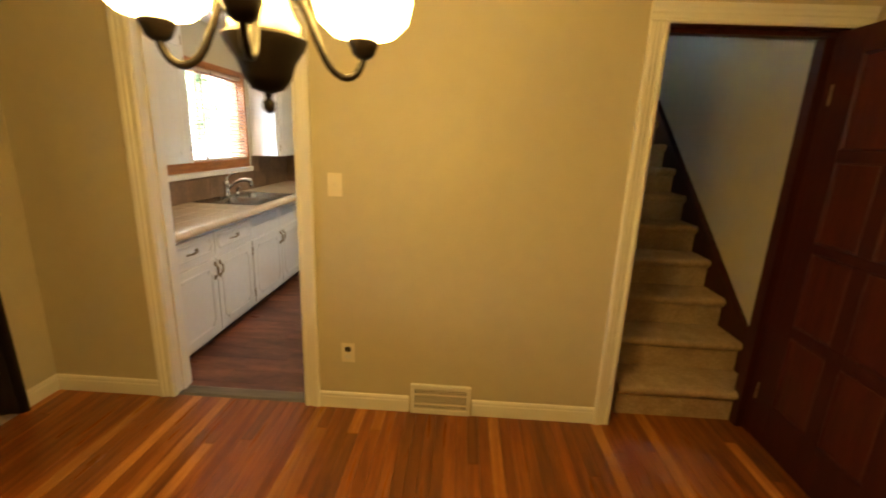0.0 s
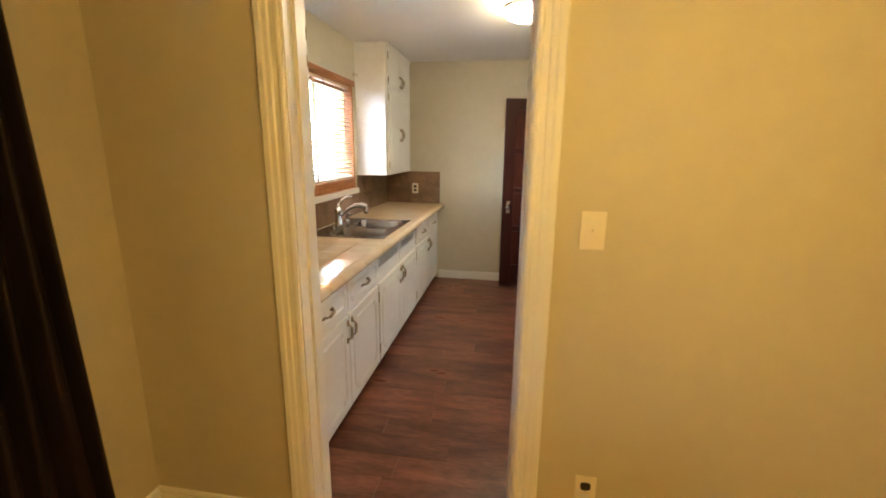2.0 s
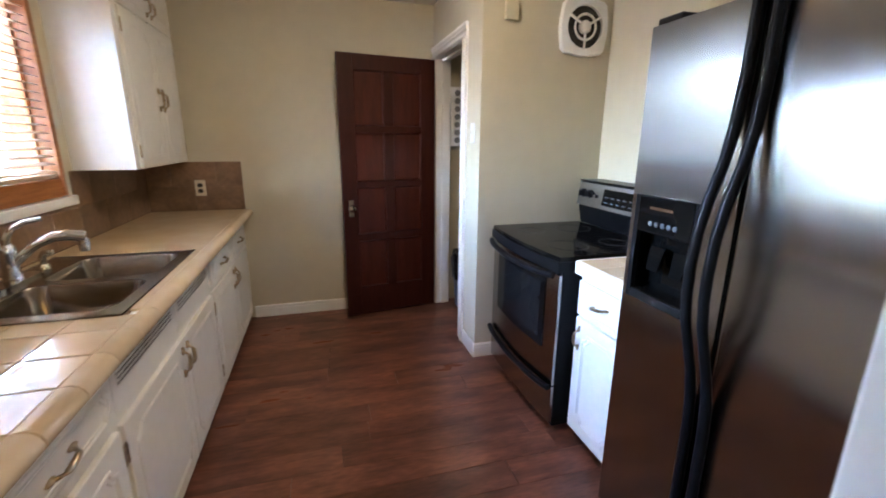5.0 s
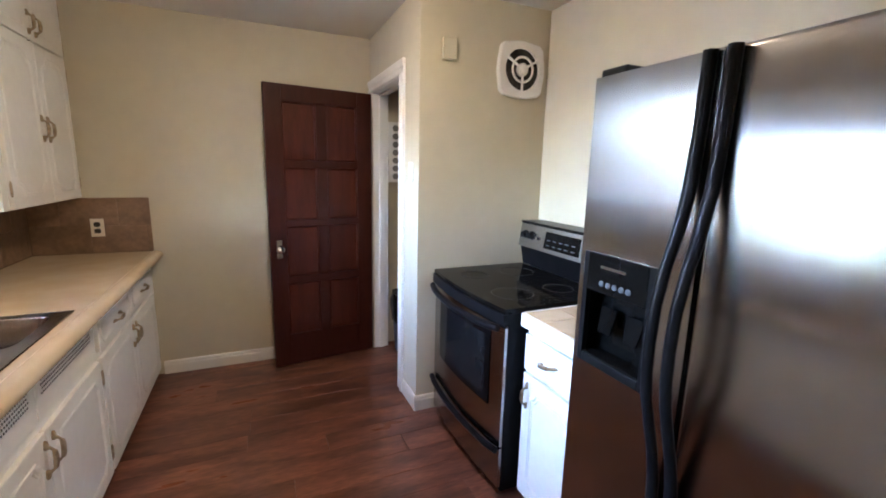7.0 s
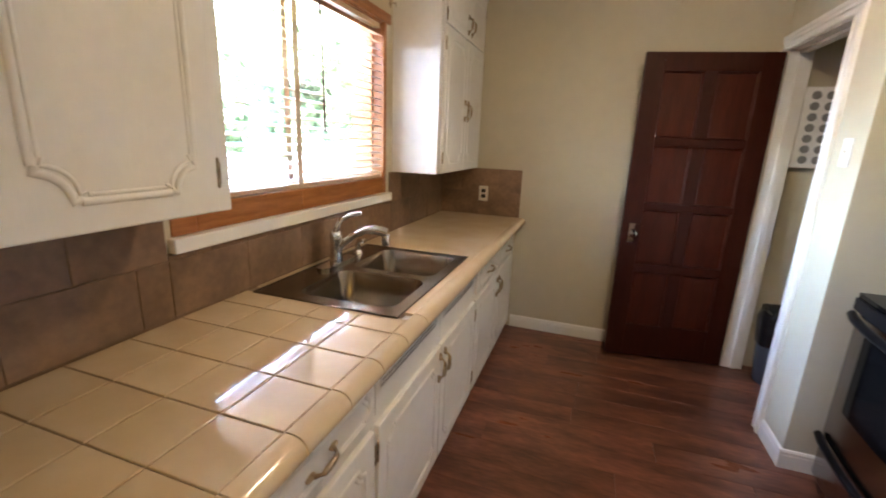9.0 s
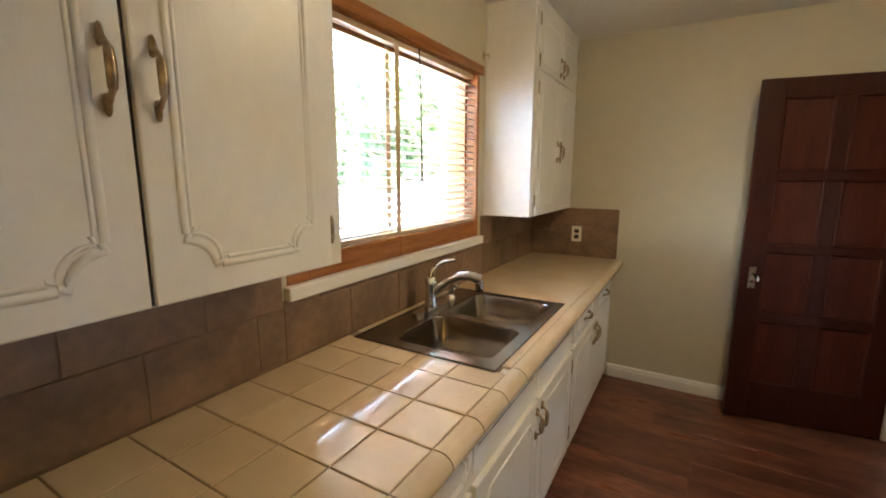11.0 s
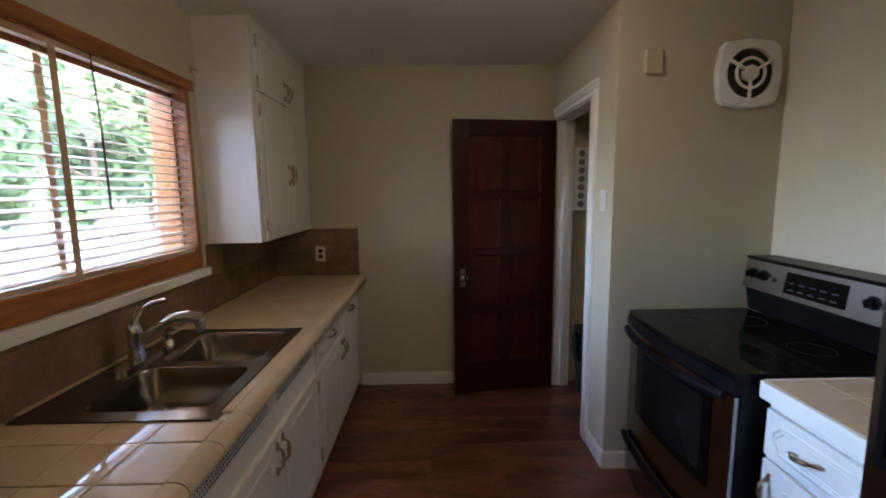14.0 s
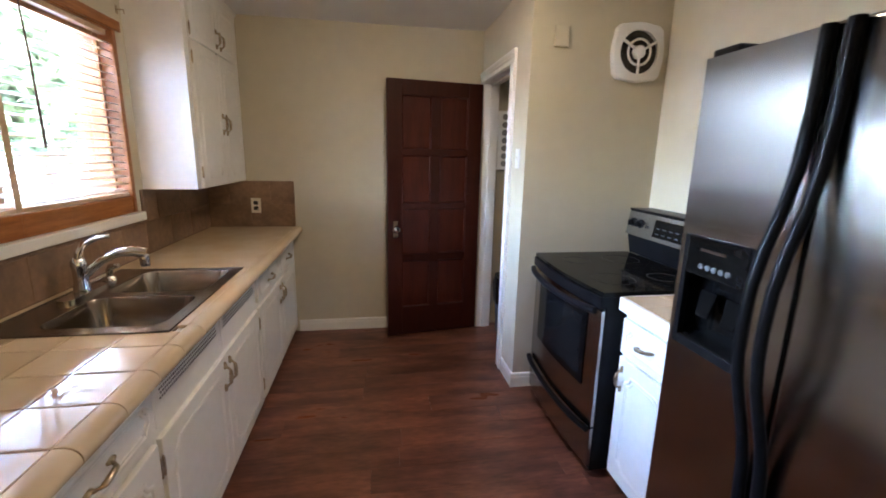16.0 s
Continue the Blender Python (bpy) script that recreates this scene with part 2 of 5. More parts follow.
def part(name, bm, mat, parent=None, label="", smooth=False, angle=35):
    me = bpy.data.meshes.new(name)
    bmesh.ops.recalc_face_normals(bm, faces=bm.faces)
    if smooth:
        for f in bm.faces:
            f.smooth = True
        for e in bm.edges:
            e.smooth = len(e.link_faces) == 2 and e.calc_face_angle(0) < radians(angle)
    bm.to_mesh(me)
    bm.free()
    me.materials.append(mat)
    ob = new(name, me)
    ob.parent = parent
    if label:
        ob["label"] = label
    return ob


def thing(name, label, category, at=(0, 0, 0), group="", turn=0):
    ob = new(name)
    ob.matrix_basis = pose(*at, 0, 0, turn)
    ob.empty_display_size = 0.1
    return tagged(ob, label, category, group)


def structure(name, bm, mat, label, category="wall", smooth=False):
    return tagged(part(name, bm, mat, None, "", smooth), label, category, kind="structure")


def sweep(bm, points, radii, sides=8, closed=False, flat=1.0):
    """A tube along points, with a radius at each."""
    pts = [Vector(p) for p in points]
    radii = radii if isinstance(radii, (list, tuple)) else [radii] * len(pts)
    rings, side = [], None
    for i, p in enumerate(pts):
        a = pts[i - 1] if (i or closed) else p
        b = pts[(i + 1) % len(pts)] if (i < len(pts) - 1 or closed) else p
        way = (b - a).normalized()
        if side is None:
            side = way.cross(Vector((0, 0, 1)))
            if side.length < 0.1:
                side = way.cross(Vector((0, 1, 0)))
        side = (side - way * side.dot(way)).normalized()
        up = way.cross(side)
        rings.append([bm.verts.new(p + radii[i] * (math.cos(2 * math.pi * k / sides) * side + flat * math.sin(2 * math.pi * k / sides) * up)) for k in range(sides)])
    n = len(rings)
    for i in range(n if closed else n - 1):
        r, s = rings[i], rings[(i + 1) % n]
        for k in range(sides):
            bm.faces.new((r[k], r[(k + 1) % sides], s[(k + 1) % sides], s[k]))
    if not closed:
        bm.faces.new(rings[0][::-1])
        bm.faces.new(rings[-1])
    return bm


def lathe(bm, profile, centre=(0, 0, 0), sides=24, axis="z"):
    """A turned body from (radius, height) pairs."""
    c = Vector(centre)
    rings = []
    for r, h in profile:
        ring = []
        for k in range(sides):
            a = 2 * math.pi * k / sides
            u, v = r * math.cos(a), r * math.sin(a)
            off = {"z": (u, v, h), "x": (h, u, v), "y": (u, h, v)}[axis]
            ring.append(bm.verts.new(c + Vector(off)))
        rings.append(ring)
    for r, s in zip(rings, rings[1:]):
        for k in range(sides):
            bm.faces.new((r[k], r[(k + 1) % sides], s[(k + 1) % sides], s[k]))
    bm.faces.new(rings[0][::-1])
    bm.faces.new(rings[-1])
    return bm


def prism(bm, outline, origin, u, v, w):
    """A flat outline in the plane u, v at origin, drawn out along w."""
    o, u, v, w = Vector(origin), Vector(u), Vector(v), Vector(w)
    low = [bm.verts.new(o + a * u + b * v) for a, b in outline]
    high = [bm.verts.new(o + a * u + b * v + w) for a, b in outline]
    n = len(low)
    bm.faces.new(low[::-1])
    bm.faces.new(high)
    for i in range(n):
        bm.faces.new((low[i], low[(i + 1) % n], high[(i + 1) % n], high[i]))
    return bm


def ogee_loop(a0, a1, b0, b1, notch=0.05, steps=6):
    """A rectangle whose four corners are cut by hollow curves with small steps."""
    pts = []
    for ca, cb, sa, sb in ((a0, b0, 1, 1), (a1, b0, -1, 1), (a1, b1, -1, -1), (a0, b1, 1, -1)):
        arc = []
        for i in range(steps + 1):
            t = math.pi / 2 * i / steps
            arc.append((ca + sa * notch * math.cos(t) * 1.0, cb + sb * notch * math.sin(t)))
        lead = [(ca + sa * notch * 1.25, cb), (ca + sa * notch * 1.25, cb + sb * 0.006)]
        tail = [(ca + sa * 0.006, cb + sb * notch * 1.25), (ca, cb + sb * notch * 1.25)]
        run = lead + arc + tail
        pts += run if sa * sb < 0 else run[::-1]
    return pts


CASING = [(0, 0), (0, 0.011), (0.006, 0.016), (0.014, 0.017), (0.020, 0.012), (0.036, 0.012), (0.042, 0.017), (0.056, 0.018), (0.064, 0.022), (0.080, 0.022), (0.085, 0.018), (0.085, 0)]
BASEBOARD = [(0, 0), (0.013, 0), (0.013, 0.066), (0.010, 0.074), (0.011, 0.084), (0.006, 0.094), (0, 0.096)]


def casing(name, parent, pts, w, origin, u, v, mat=TRIM):
    return part(name, prism(bmesh.new(), pts, origin, u, v, w), mat, parent)


# ---- the shell: walls, ceilings, floors ----
CEIL = 2.44
DW, KW = 2.585, 2.725          # the wall between the rooms, dining face and kitchen face
KX, BY, RX = -2.335, 6.147, 0.65   # kitchen: window wall, end wall, range wall
NX, NY = -0.19, 5.055          # the projecting corner by the range
DX, DR, DB = -2.29, 2.0, -2.6  # dining: window wall, far side wall, rear wall

structure("wall_between_rooms", boxes((-2.6, -1.60, DW, KW, 0, CEIL), (-1.60, -0.795, DW, KW, 2.06, CEIL), (-0.795, 0.885, DW, KW, 0, CEIL), (0.885, 1.70, DW, KW, 2.06, CEIL), (1.70, 2.2, DW, KW, 0, CEIL)),
          PAINT, "tan painted plaster wall between the two rooms")
structure("wall_kitchen_window", boxes((KX - 0.2, KX, KW, 3.76, 0, CEIL), (KX - 0.2, KX, 5.14, BY, 0, CEIL), (KX - 0.2, KX, 3.76, 5.14, 0, 1.125), (KX - 0.2, KX, 3.76, 5.14, 2.08, CEIL)),
          PAINT, "tan painted kitchen wall around the window")
structure("wall_kitchen_end", boxes((KX - 0.2, NX + 1.6, BY, BY + 0.15, 0, CEIL)), PAINT, "tan painted end wall of the kitchen")
structure("wall_fan", boxes((NX, RX + 0.3, NY, 5.20, 0, CEIL)), PAINT, "tan painted wall behind the range with exhaust fan")
structure("wall_hall_side", boxes((NX, -0.07, 5.20, 5.375, 0, CEIL), (NX, -0.07, 6.09, BY, 0, CEIL), (NX, -0.07, 5.375, 6.09, 2.06, CEIL)), PAINT, "tan painted wall with the hall doorway")
structure("wall_range", boxes((RX, 0.93, KW, NY, 0, CEIL)), PAINT, "pale painted wall behind range and refrigerator")
structure("wall_hall_far", boxes((1.3, 1.4, 5.2, BY, 0, CEIL)), PAINT, "tan painted wall of the small hall")
structure("wall_dining_window", boxes((DX - 0.2, DX, DB, 1.30, 0, CEIL), (DX - 0.2, DX, 2.035, DW, 0, CEIL), (DX - 0.2, DX, 1.30, 2.035, 0, 0.90), (DX - 0.2, DX, 1.30, 2.035, 2.1, CEIL)),
          PAINT, "tan painted dining room wall around the window")
structure("wall_dining_rear", boxes((DX - 0.2, DR + 0.2, DB - 0.15, DB, 0, CEIL)), PAINT, "tan painted rear wall of the dining room")
structure("wall_dining_side", boxes((DR, DR + 0.2, DB, DW, 0, CEIL)), PAINT, "tan painted side wall of the dining room")
structure("wall_stair_left", boxes((0.90, 0.96, KW, 7.0, 0, 4.4)), PAINT, "painted wall beside the stairs")
structure("wall_stair_right", boxes((1.80, 1.95, KW, 7.0, 0, 4.4)), PAINT, "painted wall beside the stairs")
# unseen opening from z 3.75 to 4.2, added to let sky light onto the stairs
structure("wall_stair_head", boxes((0.9, 1.95, 7.0, 7.15, 0, 3.75), (0.9, 1.95, 7.0, 7.15, 4.2, 4.4), (0.9, 1.15, 7.0, 7.15, 3.75, 4.2), (1.7, 1.95, 7.0, 7.15, 3.75, 4.2), (0.9, 1.95, KW - 0.1, KW, CEIL + 0.1, 4.4)), PAINT, "painted wall at the head of the stairs with an added unseen opening")
structure("ceiling_dining", boxes((DX - 0.2, DR + 0.2, DB - 0.15, KW, CEIL, CEIL + 0.1)), CEILING, "off-white textured dining room ceiling", "ceiling")
structure("ceiling_kitchen", boxes((KX - 0.2, 0.93, KW, 7.0, CEIL, CEIL + 0.1)), CEILING, "off-white textured kitchen ceiling", "ceiling")
structure("ceiling_stair", boxes((0.9, 1.95, KW - 0.1, 7.15, 4.4, 4.5)), CEILING, "off-white ceiling over the stairs", "ceiling")
floor_dining = structure("floor_dining", boxes((DX - 0.2, DR + 0.2, DB - 0.15, 2.60, -0.12, -0.008), (0.885, DR + 0.2, 2.60, 7.0, -0.12, -0.008)), UNDER, "amber hardwood strip floor with mixed tones", "floor")
floor_kitchen = structure("floor_kitchen", boxes((KX - 0.2, 0.885, 2.60, 7.0, -0.12, -0.006), (0.885, 1.4, 5.0, 7.0, -0.120, -0.006)), UNDER, "dark walnut plank floor of the kitchen", "floor")
tagged(part("threshold", prism(bmesh.new(), [(0, 0), (0.10, 0), (0.085, 0.008), (0.015, 0.008)], (-1.577, 2.595, 0.0), (0, 1, 0), (0, 0, 1), (0.762, 0, 0)), METAL_STRIP),
       "worn grey metal threshold strip in the kitchen doorway", "threshold", kind="structure")


def baseboard(rows):
    """Runs of skirting: start, end, and the direction out of the wall."""
    for (x0, y0), (x1, y1), (nx, ny) in rows:
        b = part("baseboard", prism(bmesh.new(), BASEBOARD, (x0, y0, 0), (nx, ny, 0), (0, 0, 1), (x1 - x0, y1 - y0, 0)), TRIM)
        tagged(b, "white painted wooden baseboard with moulded top", "baseboard", kind="structure")


baseboard([((DX, DW), (-1.665, DW), (0, -1)), ((-0.728, DW), (-0.222, DW), (0, -1)), ((0.134, DW), (0.814, DW), (0, -1)),
           ((DX, 1.735), (DX, DW - 0.013), (1, 0)), ((DX, DB), (DX, 1.365), (1, 0)), ((DR, DB), (DR, DW), (-1, 0)),
           ((-1.70, BY), (NX - 0.02, BY), (0, -1)), ((NX, NY), (NX, 5.29), (-1, 0)), ((NX - 0.013, NY), (0.0, NY), (0, -1))])

# the kitchen doorway: jambs, casings on both faces
door_1 = tagged(new("door_1"), "cased white doorway opening into the kitchen", "doorway", kind="structure")
part("jamb", boxes((-1.60, -1.577, DW - 0.002, KW + 0.002, 0, 2.04)), TRIM, door_1)
part("jamb", boxes((-0.818, -0.795, DW - 0.002, KW + 0.002, 0, 2.04)), TRIM, door_1)
part("head_jamb", boxes((-1.60, -0.795, DW - 0.002, KW + 0.002, 2.037, 2.06)), TRIM, door_1)
part("stop", boxes((-0.830, -0.818, 2.64, 2.675, 0, 2.037)), TRIM, door_1)
part("stop", boxes((-1.577, -1.565, 2.64, 2.675, 0, 2.037)), TRIM, door_1)
casing("casing", door_1, CASING, (0, 0, 2.045), (-1.582, DW, 0), (-1, 0, 0), (0, -1, 0))
casing("casing", door_1, CASING, (0, 0, 2.045), (-0.813, DW, 0), (1, 0, 0), (0, -1, 0))
casing("head_casing", door_1, CASING, (0.941, 0, 0), (-1.668, DW, 2.043), (0, 0, 1), (0, -1, 0))
casing("casing", door_1, CASING, (0, 0, 2.045), (-0.813, KW, 0), (1, 0, 0), (0, 1, 0))
casing("head_casing", door_1, CASING, (0.855, 0, 0), (-1.582, KW, 2.043), (0, 0, 1), (0, 1, 0))

# the stair doorway
door_2 = tagged(new("door_2"), "white cased doorway to the carpeted stairs with dark wooden jamb", "doorway", kind="structure")
part("jamb", boxes((0.883, 0.905, DW - 0.002, KW + 0.004, 0, 2.04)), TRIM, door_2)
part("jamb", boxes((1.665, 1.702, DW - 0.002, KW + 0.004, 0, 2.04)), MAHOGANY, door_2)
part("jamb", boxes((1.625, 1.665, 2.635, 2.70, 0, 2.015)), MAHOGANY, door_2)
part("head_jamb", boxes((0.883, 1.702, DW - 0.002, KW + 0.004, 2.037, 2.06)), MAHOGANY, door_2)
part("stop", boxes((0.905, 1.665, 2.63, 2.68, 2.015, 2.037)), MAHOGANY, door_2)
casing("casing", door_2, CASING, (0, 0, 2.045), (0.899, DW, 0), (-1, 0, 0), (0, -1, 0))
casing("casing", door_2, CASING, (0, 0, 2.045), (1.680, DW, 0), (1, 0, 0), (0, -1, 0))
casing("head_casing", door_2, CASING, (0.953, 0, 0), (0.813, DW, 2.043), (0, 0, 1), (0, -1, 0))

# the hall doorway
door_3 = tagged(new("door_3"), "white cased doorway from kitchen to hall", "doorway", kind="structure")
part("jamb", boxes((NX - 0.002, -0.068, 5.375, 5.395, 0, 2.05)), TRIM, door_3)
part("jamb", boxes((NX - 0.002, -0.068, 6.072, 6.09, 0, 2.05)), TRIM, door_3)
part("head_jamb", boxes((NX - 0.002, -0.068, 5.375, 6.09, 2.04, 2.06)), TRIM, door_3)
part("stop", boxes((-0.14, -0.105, 5.395, 5.407, 0, 2.04)), TRIM, door_3)
part("stop", boxes((-0.14, -0.105, 6.06, 6.072, 0, 2.04)), TRIM, door_3)
part("stop", boxes((-0.14, -0.105, 5.395, 6.072, 2.025, 2.04)), TRIM, door_3)
casing("casing", door_3, CASING, (0, 0, 2.045), (NX, 5.382, 0), (0, -1, 0), (-1, 0, 0))
casing("casing", door_3, CASING[:6] + [(0.055, 0.015), (0.055, 0)], (0, 0, 2.045), (NX, 6.088, 0), (0, 1, 0), (-1, 0, 0))
casing("head_casing", door_3, CASING, (0, 0.85, 0), (NX, 5.296, 2.045), (0, 0, 1), (-1, 0, 0))


def panel_door(name, label, at, turn, width, height=2.03):
    """A leaf hinged at its origin, along +x; eight sunk panels in two columns."""
    d = thing(name, label, "door", at, turn=turn)
    t = 0.035
    stiles, rails = ((0.0, 0.115), (width / 2 - 0.035, width / 2 + 0.035), (width - 0.115, width)), ((0.0, 0.245), (0.635, 0.69), (1.06, 1.105), (1.475, 1.525), (1.92, height))
    for a, b in (stiles[0], stiles[2]):
        part("stile", boxes((a, b, 0, t, 0.012, height), bevel=0.002), MAHOGANY, d)
    for a, b in rails:
        part("rail", boxes((0.115, width - 0.115, 0.001, t - 0.001, max(a, 0.012), b), bevel=0.002), MAHOGANY, d)
    for (a, b), (c, e) in zip(rails, rails[1:]):
        part("muntin", boxes((stiles[1][0], stiles[1][1], 0.001, t - 0.001, b, c), bevel=0.002), MAHOGANY, d)
        for x0, x1 in ((0.115, stiles[1][0]), (stiles[1][1], width - 0.115)):
            bm = boxes((x0, x1, 0.012, t - 0.012, b, c))
            for y in (0.009, t - 0.009):
                sweep(bm, [(x0 + 0.006, y, b + 0.006), (x1 - 0.006, y, b + 0.006), (x1 - 0.006, y, c - 0.006), (x0 + 0.006, y, c - 0.006)], 0.008, 6, closed=True)
            part("panel", bm, MAHOGANY_PANEL, d)
    for s, y in ((-1, 0.0), (1, t)):
        part("knob", lathe(bmesh.new(), [(0.012, 0), (0.010, s * 0.02), (0.026, s * 0.032), (0.030, s * 0.045), (0.024, s * 0.058), (0.004, s * 0.062)], (width - 0.062, y, 0.905), 16, "y"), CHROME, d, "glass-like bright door knob", True)
        part("escutcheon", boxes((width - 0.080, width - 0.044, min(y, y + s * 0.004), max(y, y + s * 0.004), 0.835, 0.965), bevel=0.0015), BRASS, d, "worn brass escutcheon plate")
    for z in (0.22, 1.72):
        part("hinge", lathe(bmesh.new(), [(0.006, z), (0.006, z + 0.09)], (-0.005, 0.0, 0), 8), BRASS, d)
    return d


panel_door("wooden_door", "dark mahogany eight-panel door standing open along the kitchen end wall", (NX - 0.022, 6.085, 0), 188.2, 0.765)
panel_door("wooden_door", "dark mahogany panel door standing open beside the stair doorway", (1.658, 2.575, 0), 268.0, 0.755)

# stairs
stairs = thing("staircase", "straight staircase with tan carpeted steps rising between walls", "stairs", (0, 0, 0))
RISE, RUN, FIRST = 0.193, 0.236, 2.690
for k in range(14):
    y = FIRST + RUN * k
    bm = bmesh.new()
    outline = [(0, 0), (0, RISE - 0.062), (-0.020, RISE - 0.052), (-0.031, RISE - 0.036), (-0.033, RISE - 0.020), (-0.025, RISE - 0.006), (-0.010, RISE), (RUN + 0.01, RISE), (RUN + 0.01, 0)]
    prism(bm, outline, (0.965, y, RISE * k), (0, 1, 0), (0, 0, 1), (0.79, 0, 0))
    part("step", bm, CARPET, stairs, "", True, 50)
bm = bmesh.new()
prism(bm, [(FIRST + 0.02, 0.0), (FIRST + 0.02, 0.285), (FIRST + RUN * 14, RISE * 14 + 0.30), (FIRST + RUN * 14, RISE * 13)], (1.757, 0, 0), (0, 1, 0), (0, 0, 1), (0.043, 0, 0))
part("stringer", bm, MAHOGANY, stairs, "dark stained stair stringer")

# ---- kitchen: cabinets ----
def pull(parent, at, way, out, length=0.10, name="handle"):
    """A curved antique pull with leaf-shaped ends: centre, the way it runs, the way it stands out."""
    c, w, o = Vector(at), Vector(way).normalized(), Vector(out).normalized()
    side = w.cross(o)
    h = length / 2
    bm = bmesh.new()
    line = [(-0.86, 0.003), (-0.82, 0.012), (-0.70, 0.019), (-0.58, 0.025), (-0.54, 0.026), (-0.2, 0.028), (0.2, 0.028), (0.54, 0.026), (0.58, 0.025), (0.70, 0.019), (0.82, 0.012), (0.86, 0.003)]
    sweep(bm, [c + w * (a * h) + o * b for a, b in line], [0.0065, 0.006, 0.0045, 0.005, 0.0072, 0.0082, 0.0082, 0.0072, 0.005, 0.0045, 0.006, 0.0065], 8)
    for s in (-1, 1):
        sweep(bm, [c + w * (s * h * a) + o * 0.004 for a in (0.64, 0.72, 0.90, 1.10, 1.24, 1.30)], [0.004, 0.0085, 0.0095, 0.0085, 0.006, 0.002], 8, flat=0.6)
    return part(name, bm, BRASS, parent, "antique brass pull", True, 60)


def hinge(parent, at, out):
    x, y, z = at
    bm = boxes((x - 0.004, x + 0.004, y - 0.005, y + 0.005, z - 0.026, z + 0.026), bevel=0.0015)
    for s in (-1, 1):
        lathe(bm, [(0.003, 0), (0.004, s * 0.006), (0.001, s * 0.010)], (x, y, z + s * 0.026), 8)
    return part("hinge", bm, BRASS, parent)


def front(name, parent, x, out, y0, y1, z0, z1, inset=0.065, notch=0.035, plain=False):
    """A slab front that faces +x or -x, with an applied ogee moulding."""
    t = 0.019 * out
    d = part(name, boxes((min(x, x + t), max(x, x + t), y0, y1, z0, z1), bevel=0.004), CABINET, parent)
    if not plain:
        bm = bmesh.new()
        loop = ogee_loop(y0 + inset, y1 - inset, z0 + inset, z1 - inset, notch)
        sweep(bm, [(x + t + 0.001 * out, a, b) for a, b in loop], 0.0040, 8, closed=True, flat=1.9)
        inner = ogee_loop(y0 + inset + 0.012, y1 - inset - 0.012, z0 + inset + 0.012, z1 - inset - 0.012, notch)
        sweep(bm, [(x + t, a, b) for a, b in inner], 0.0026, 8, closed=True, flat=1.6)
        part("moulding", bm, CABINET, d, "", True, 60)
    return d


FX = -1.719     # face frame of the long run
FRONT = FX + 0.019


def base_unit(label, y0, y1, split, drawers, grille=False, end=None):
    c = thing("base_cabinet", label, "cabinet", (0, 0, 0), "base cabinets under the long counter")
    ya, yb = (y0, y1) if end is None else end
    if grille:
        part("body", boxes((KX + 0.005, FX, ya + 0.001, yb - 0.001, 0.06, 0.66), (FX - 0.03, FX, ya + 0.001, yb - 0.001, 0.66, 0.832)), CABINET, c)
    else:
        part("body", boxes((KX + 0.005, FX, ya + 0.001, yb - 0.001, 0.06, 0.832)), CABINET, c)
    # toe kick coloured near-black: the shade at the floor is in its colour
    part("toe_kick", boxes((KX + 0.005, FX - 0.05, ya + 0.002, yb - 0.002, 0.0, 0.06)), GAP_SHADE, c)
    for a, b, side in ((y0 + 0.012, split - 0.003, -1), (split + 0.003, y1 - 0.012, 1)):
        d = front("door", c, FX, 1, a, b, 0.085, 0.632, 0.060, 0.034)
        pull(d, (FRONT, split + side * 0.030, 0.545), (0, 0.12, 1), (1, 0, 0))
        hy = y0 + 0.008 if side < 0 else y1 - 0.008
        for z in (0.18, 0.545):
            hinge(d, (FRONT - 0.002, hy, z), 1)
        if grille:
            p = part("grille_frame", boxes((FX, FX + 0.008, a, b, 0.665, 0.822), bevel=0.002), CABINET, c)
            part("grille", boxes((FX + 0.008, FX + 0.010, a + 0.03, b - 0.03, 0.738, 0.814)), WHITE_PLASTIC, p, "pierced metal vent grille")
            bm = bmesh.new()
            ny, nz = int((b - a - 0.07) / 0.0135), 5
            for i in range(ny):
                for k in range(nz):
                    yy, zz = a + 0.036 + (i + 0.5 * (k % 2)) * 0.0135, 0.746 + k * 0.0145
                    lathe(bm, [(0.0042, 0.0100), (0.0042, 0.0108)], (FX, yy, zz), 6, "x")
            tagged(part("grille_hole", bm, DARK, p), kind="stuff")
        else:
            w = front("drawer", c, FX, 1, a, b, 0.662, 0.818, 0.032, 0.022)
            pull(w, (FRONT, (a + b) / 2, 0.738), (0, 1, 0.18), (1, 0, 0), 0.095)
    return c


base_unit("white painted base cabinet with two drawers beside the doorway", 2.775, 3.83, 3.30, True, end=(KW + 0.002, 3.83))
base_unit("white painted sink cabinet with pierced vent grilles", 3.83, 4.95, 4.398, True, True)
base_unit("white painted base cabinet with two drawers at the end wall", 4.95, 6.06, 5.50, True, end=(4.95, BY))


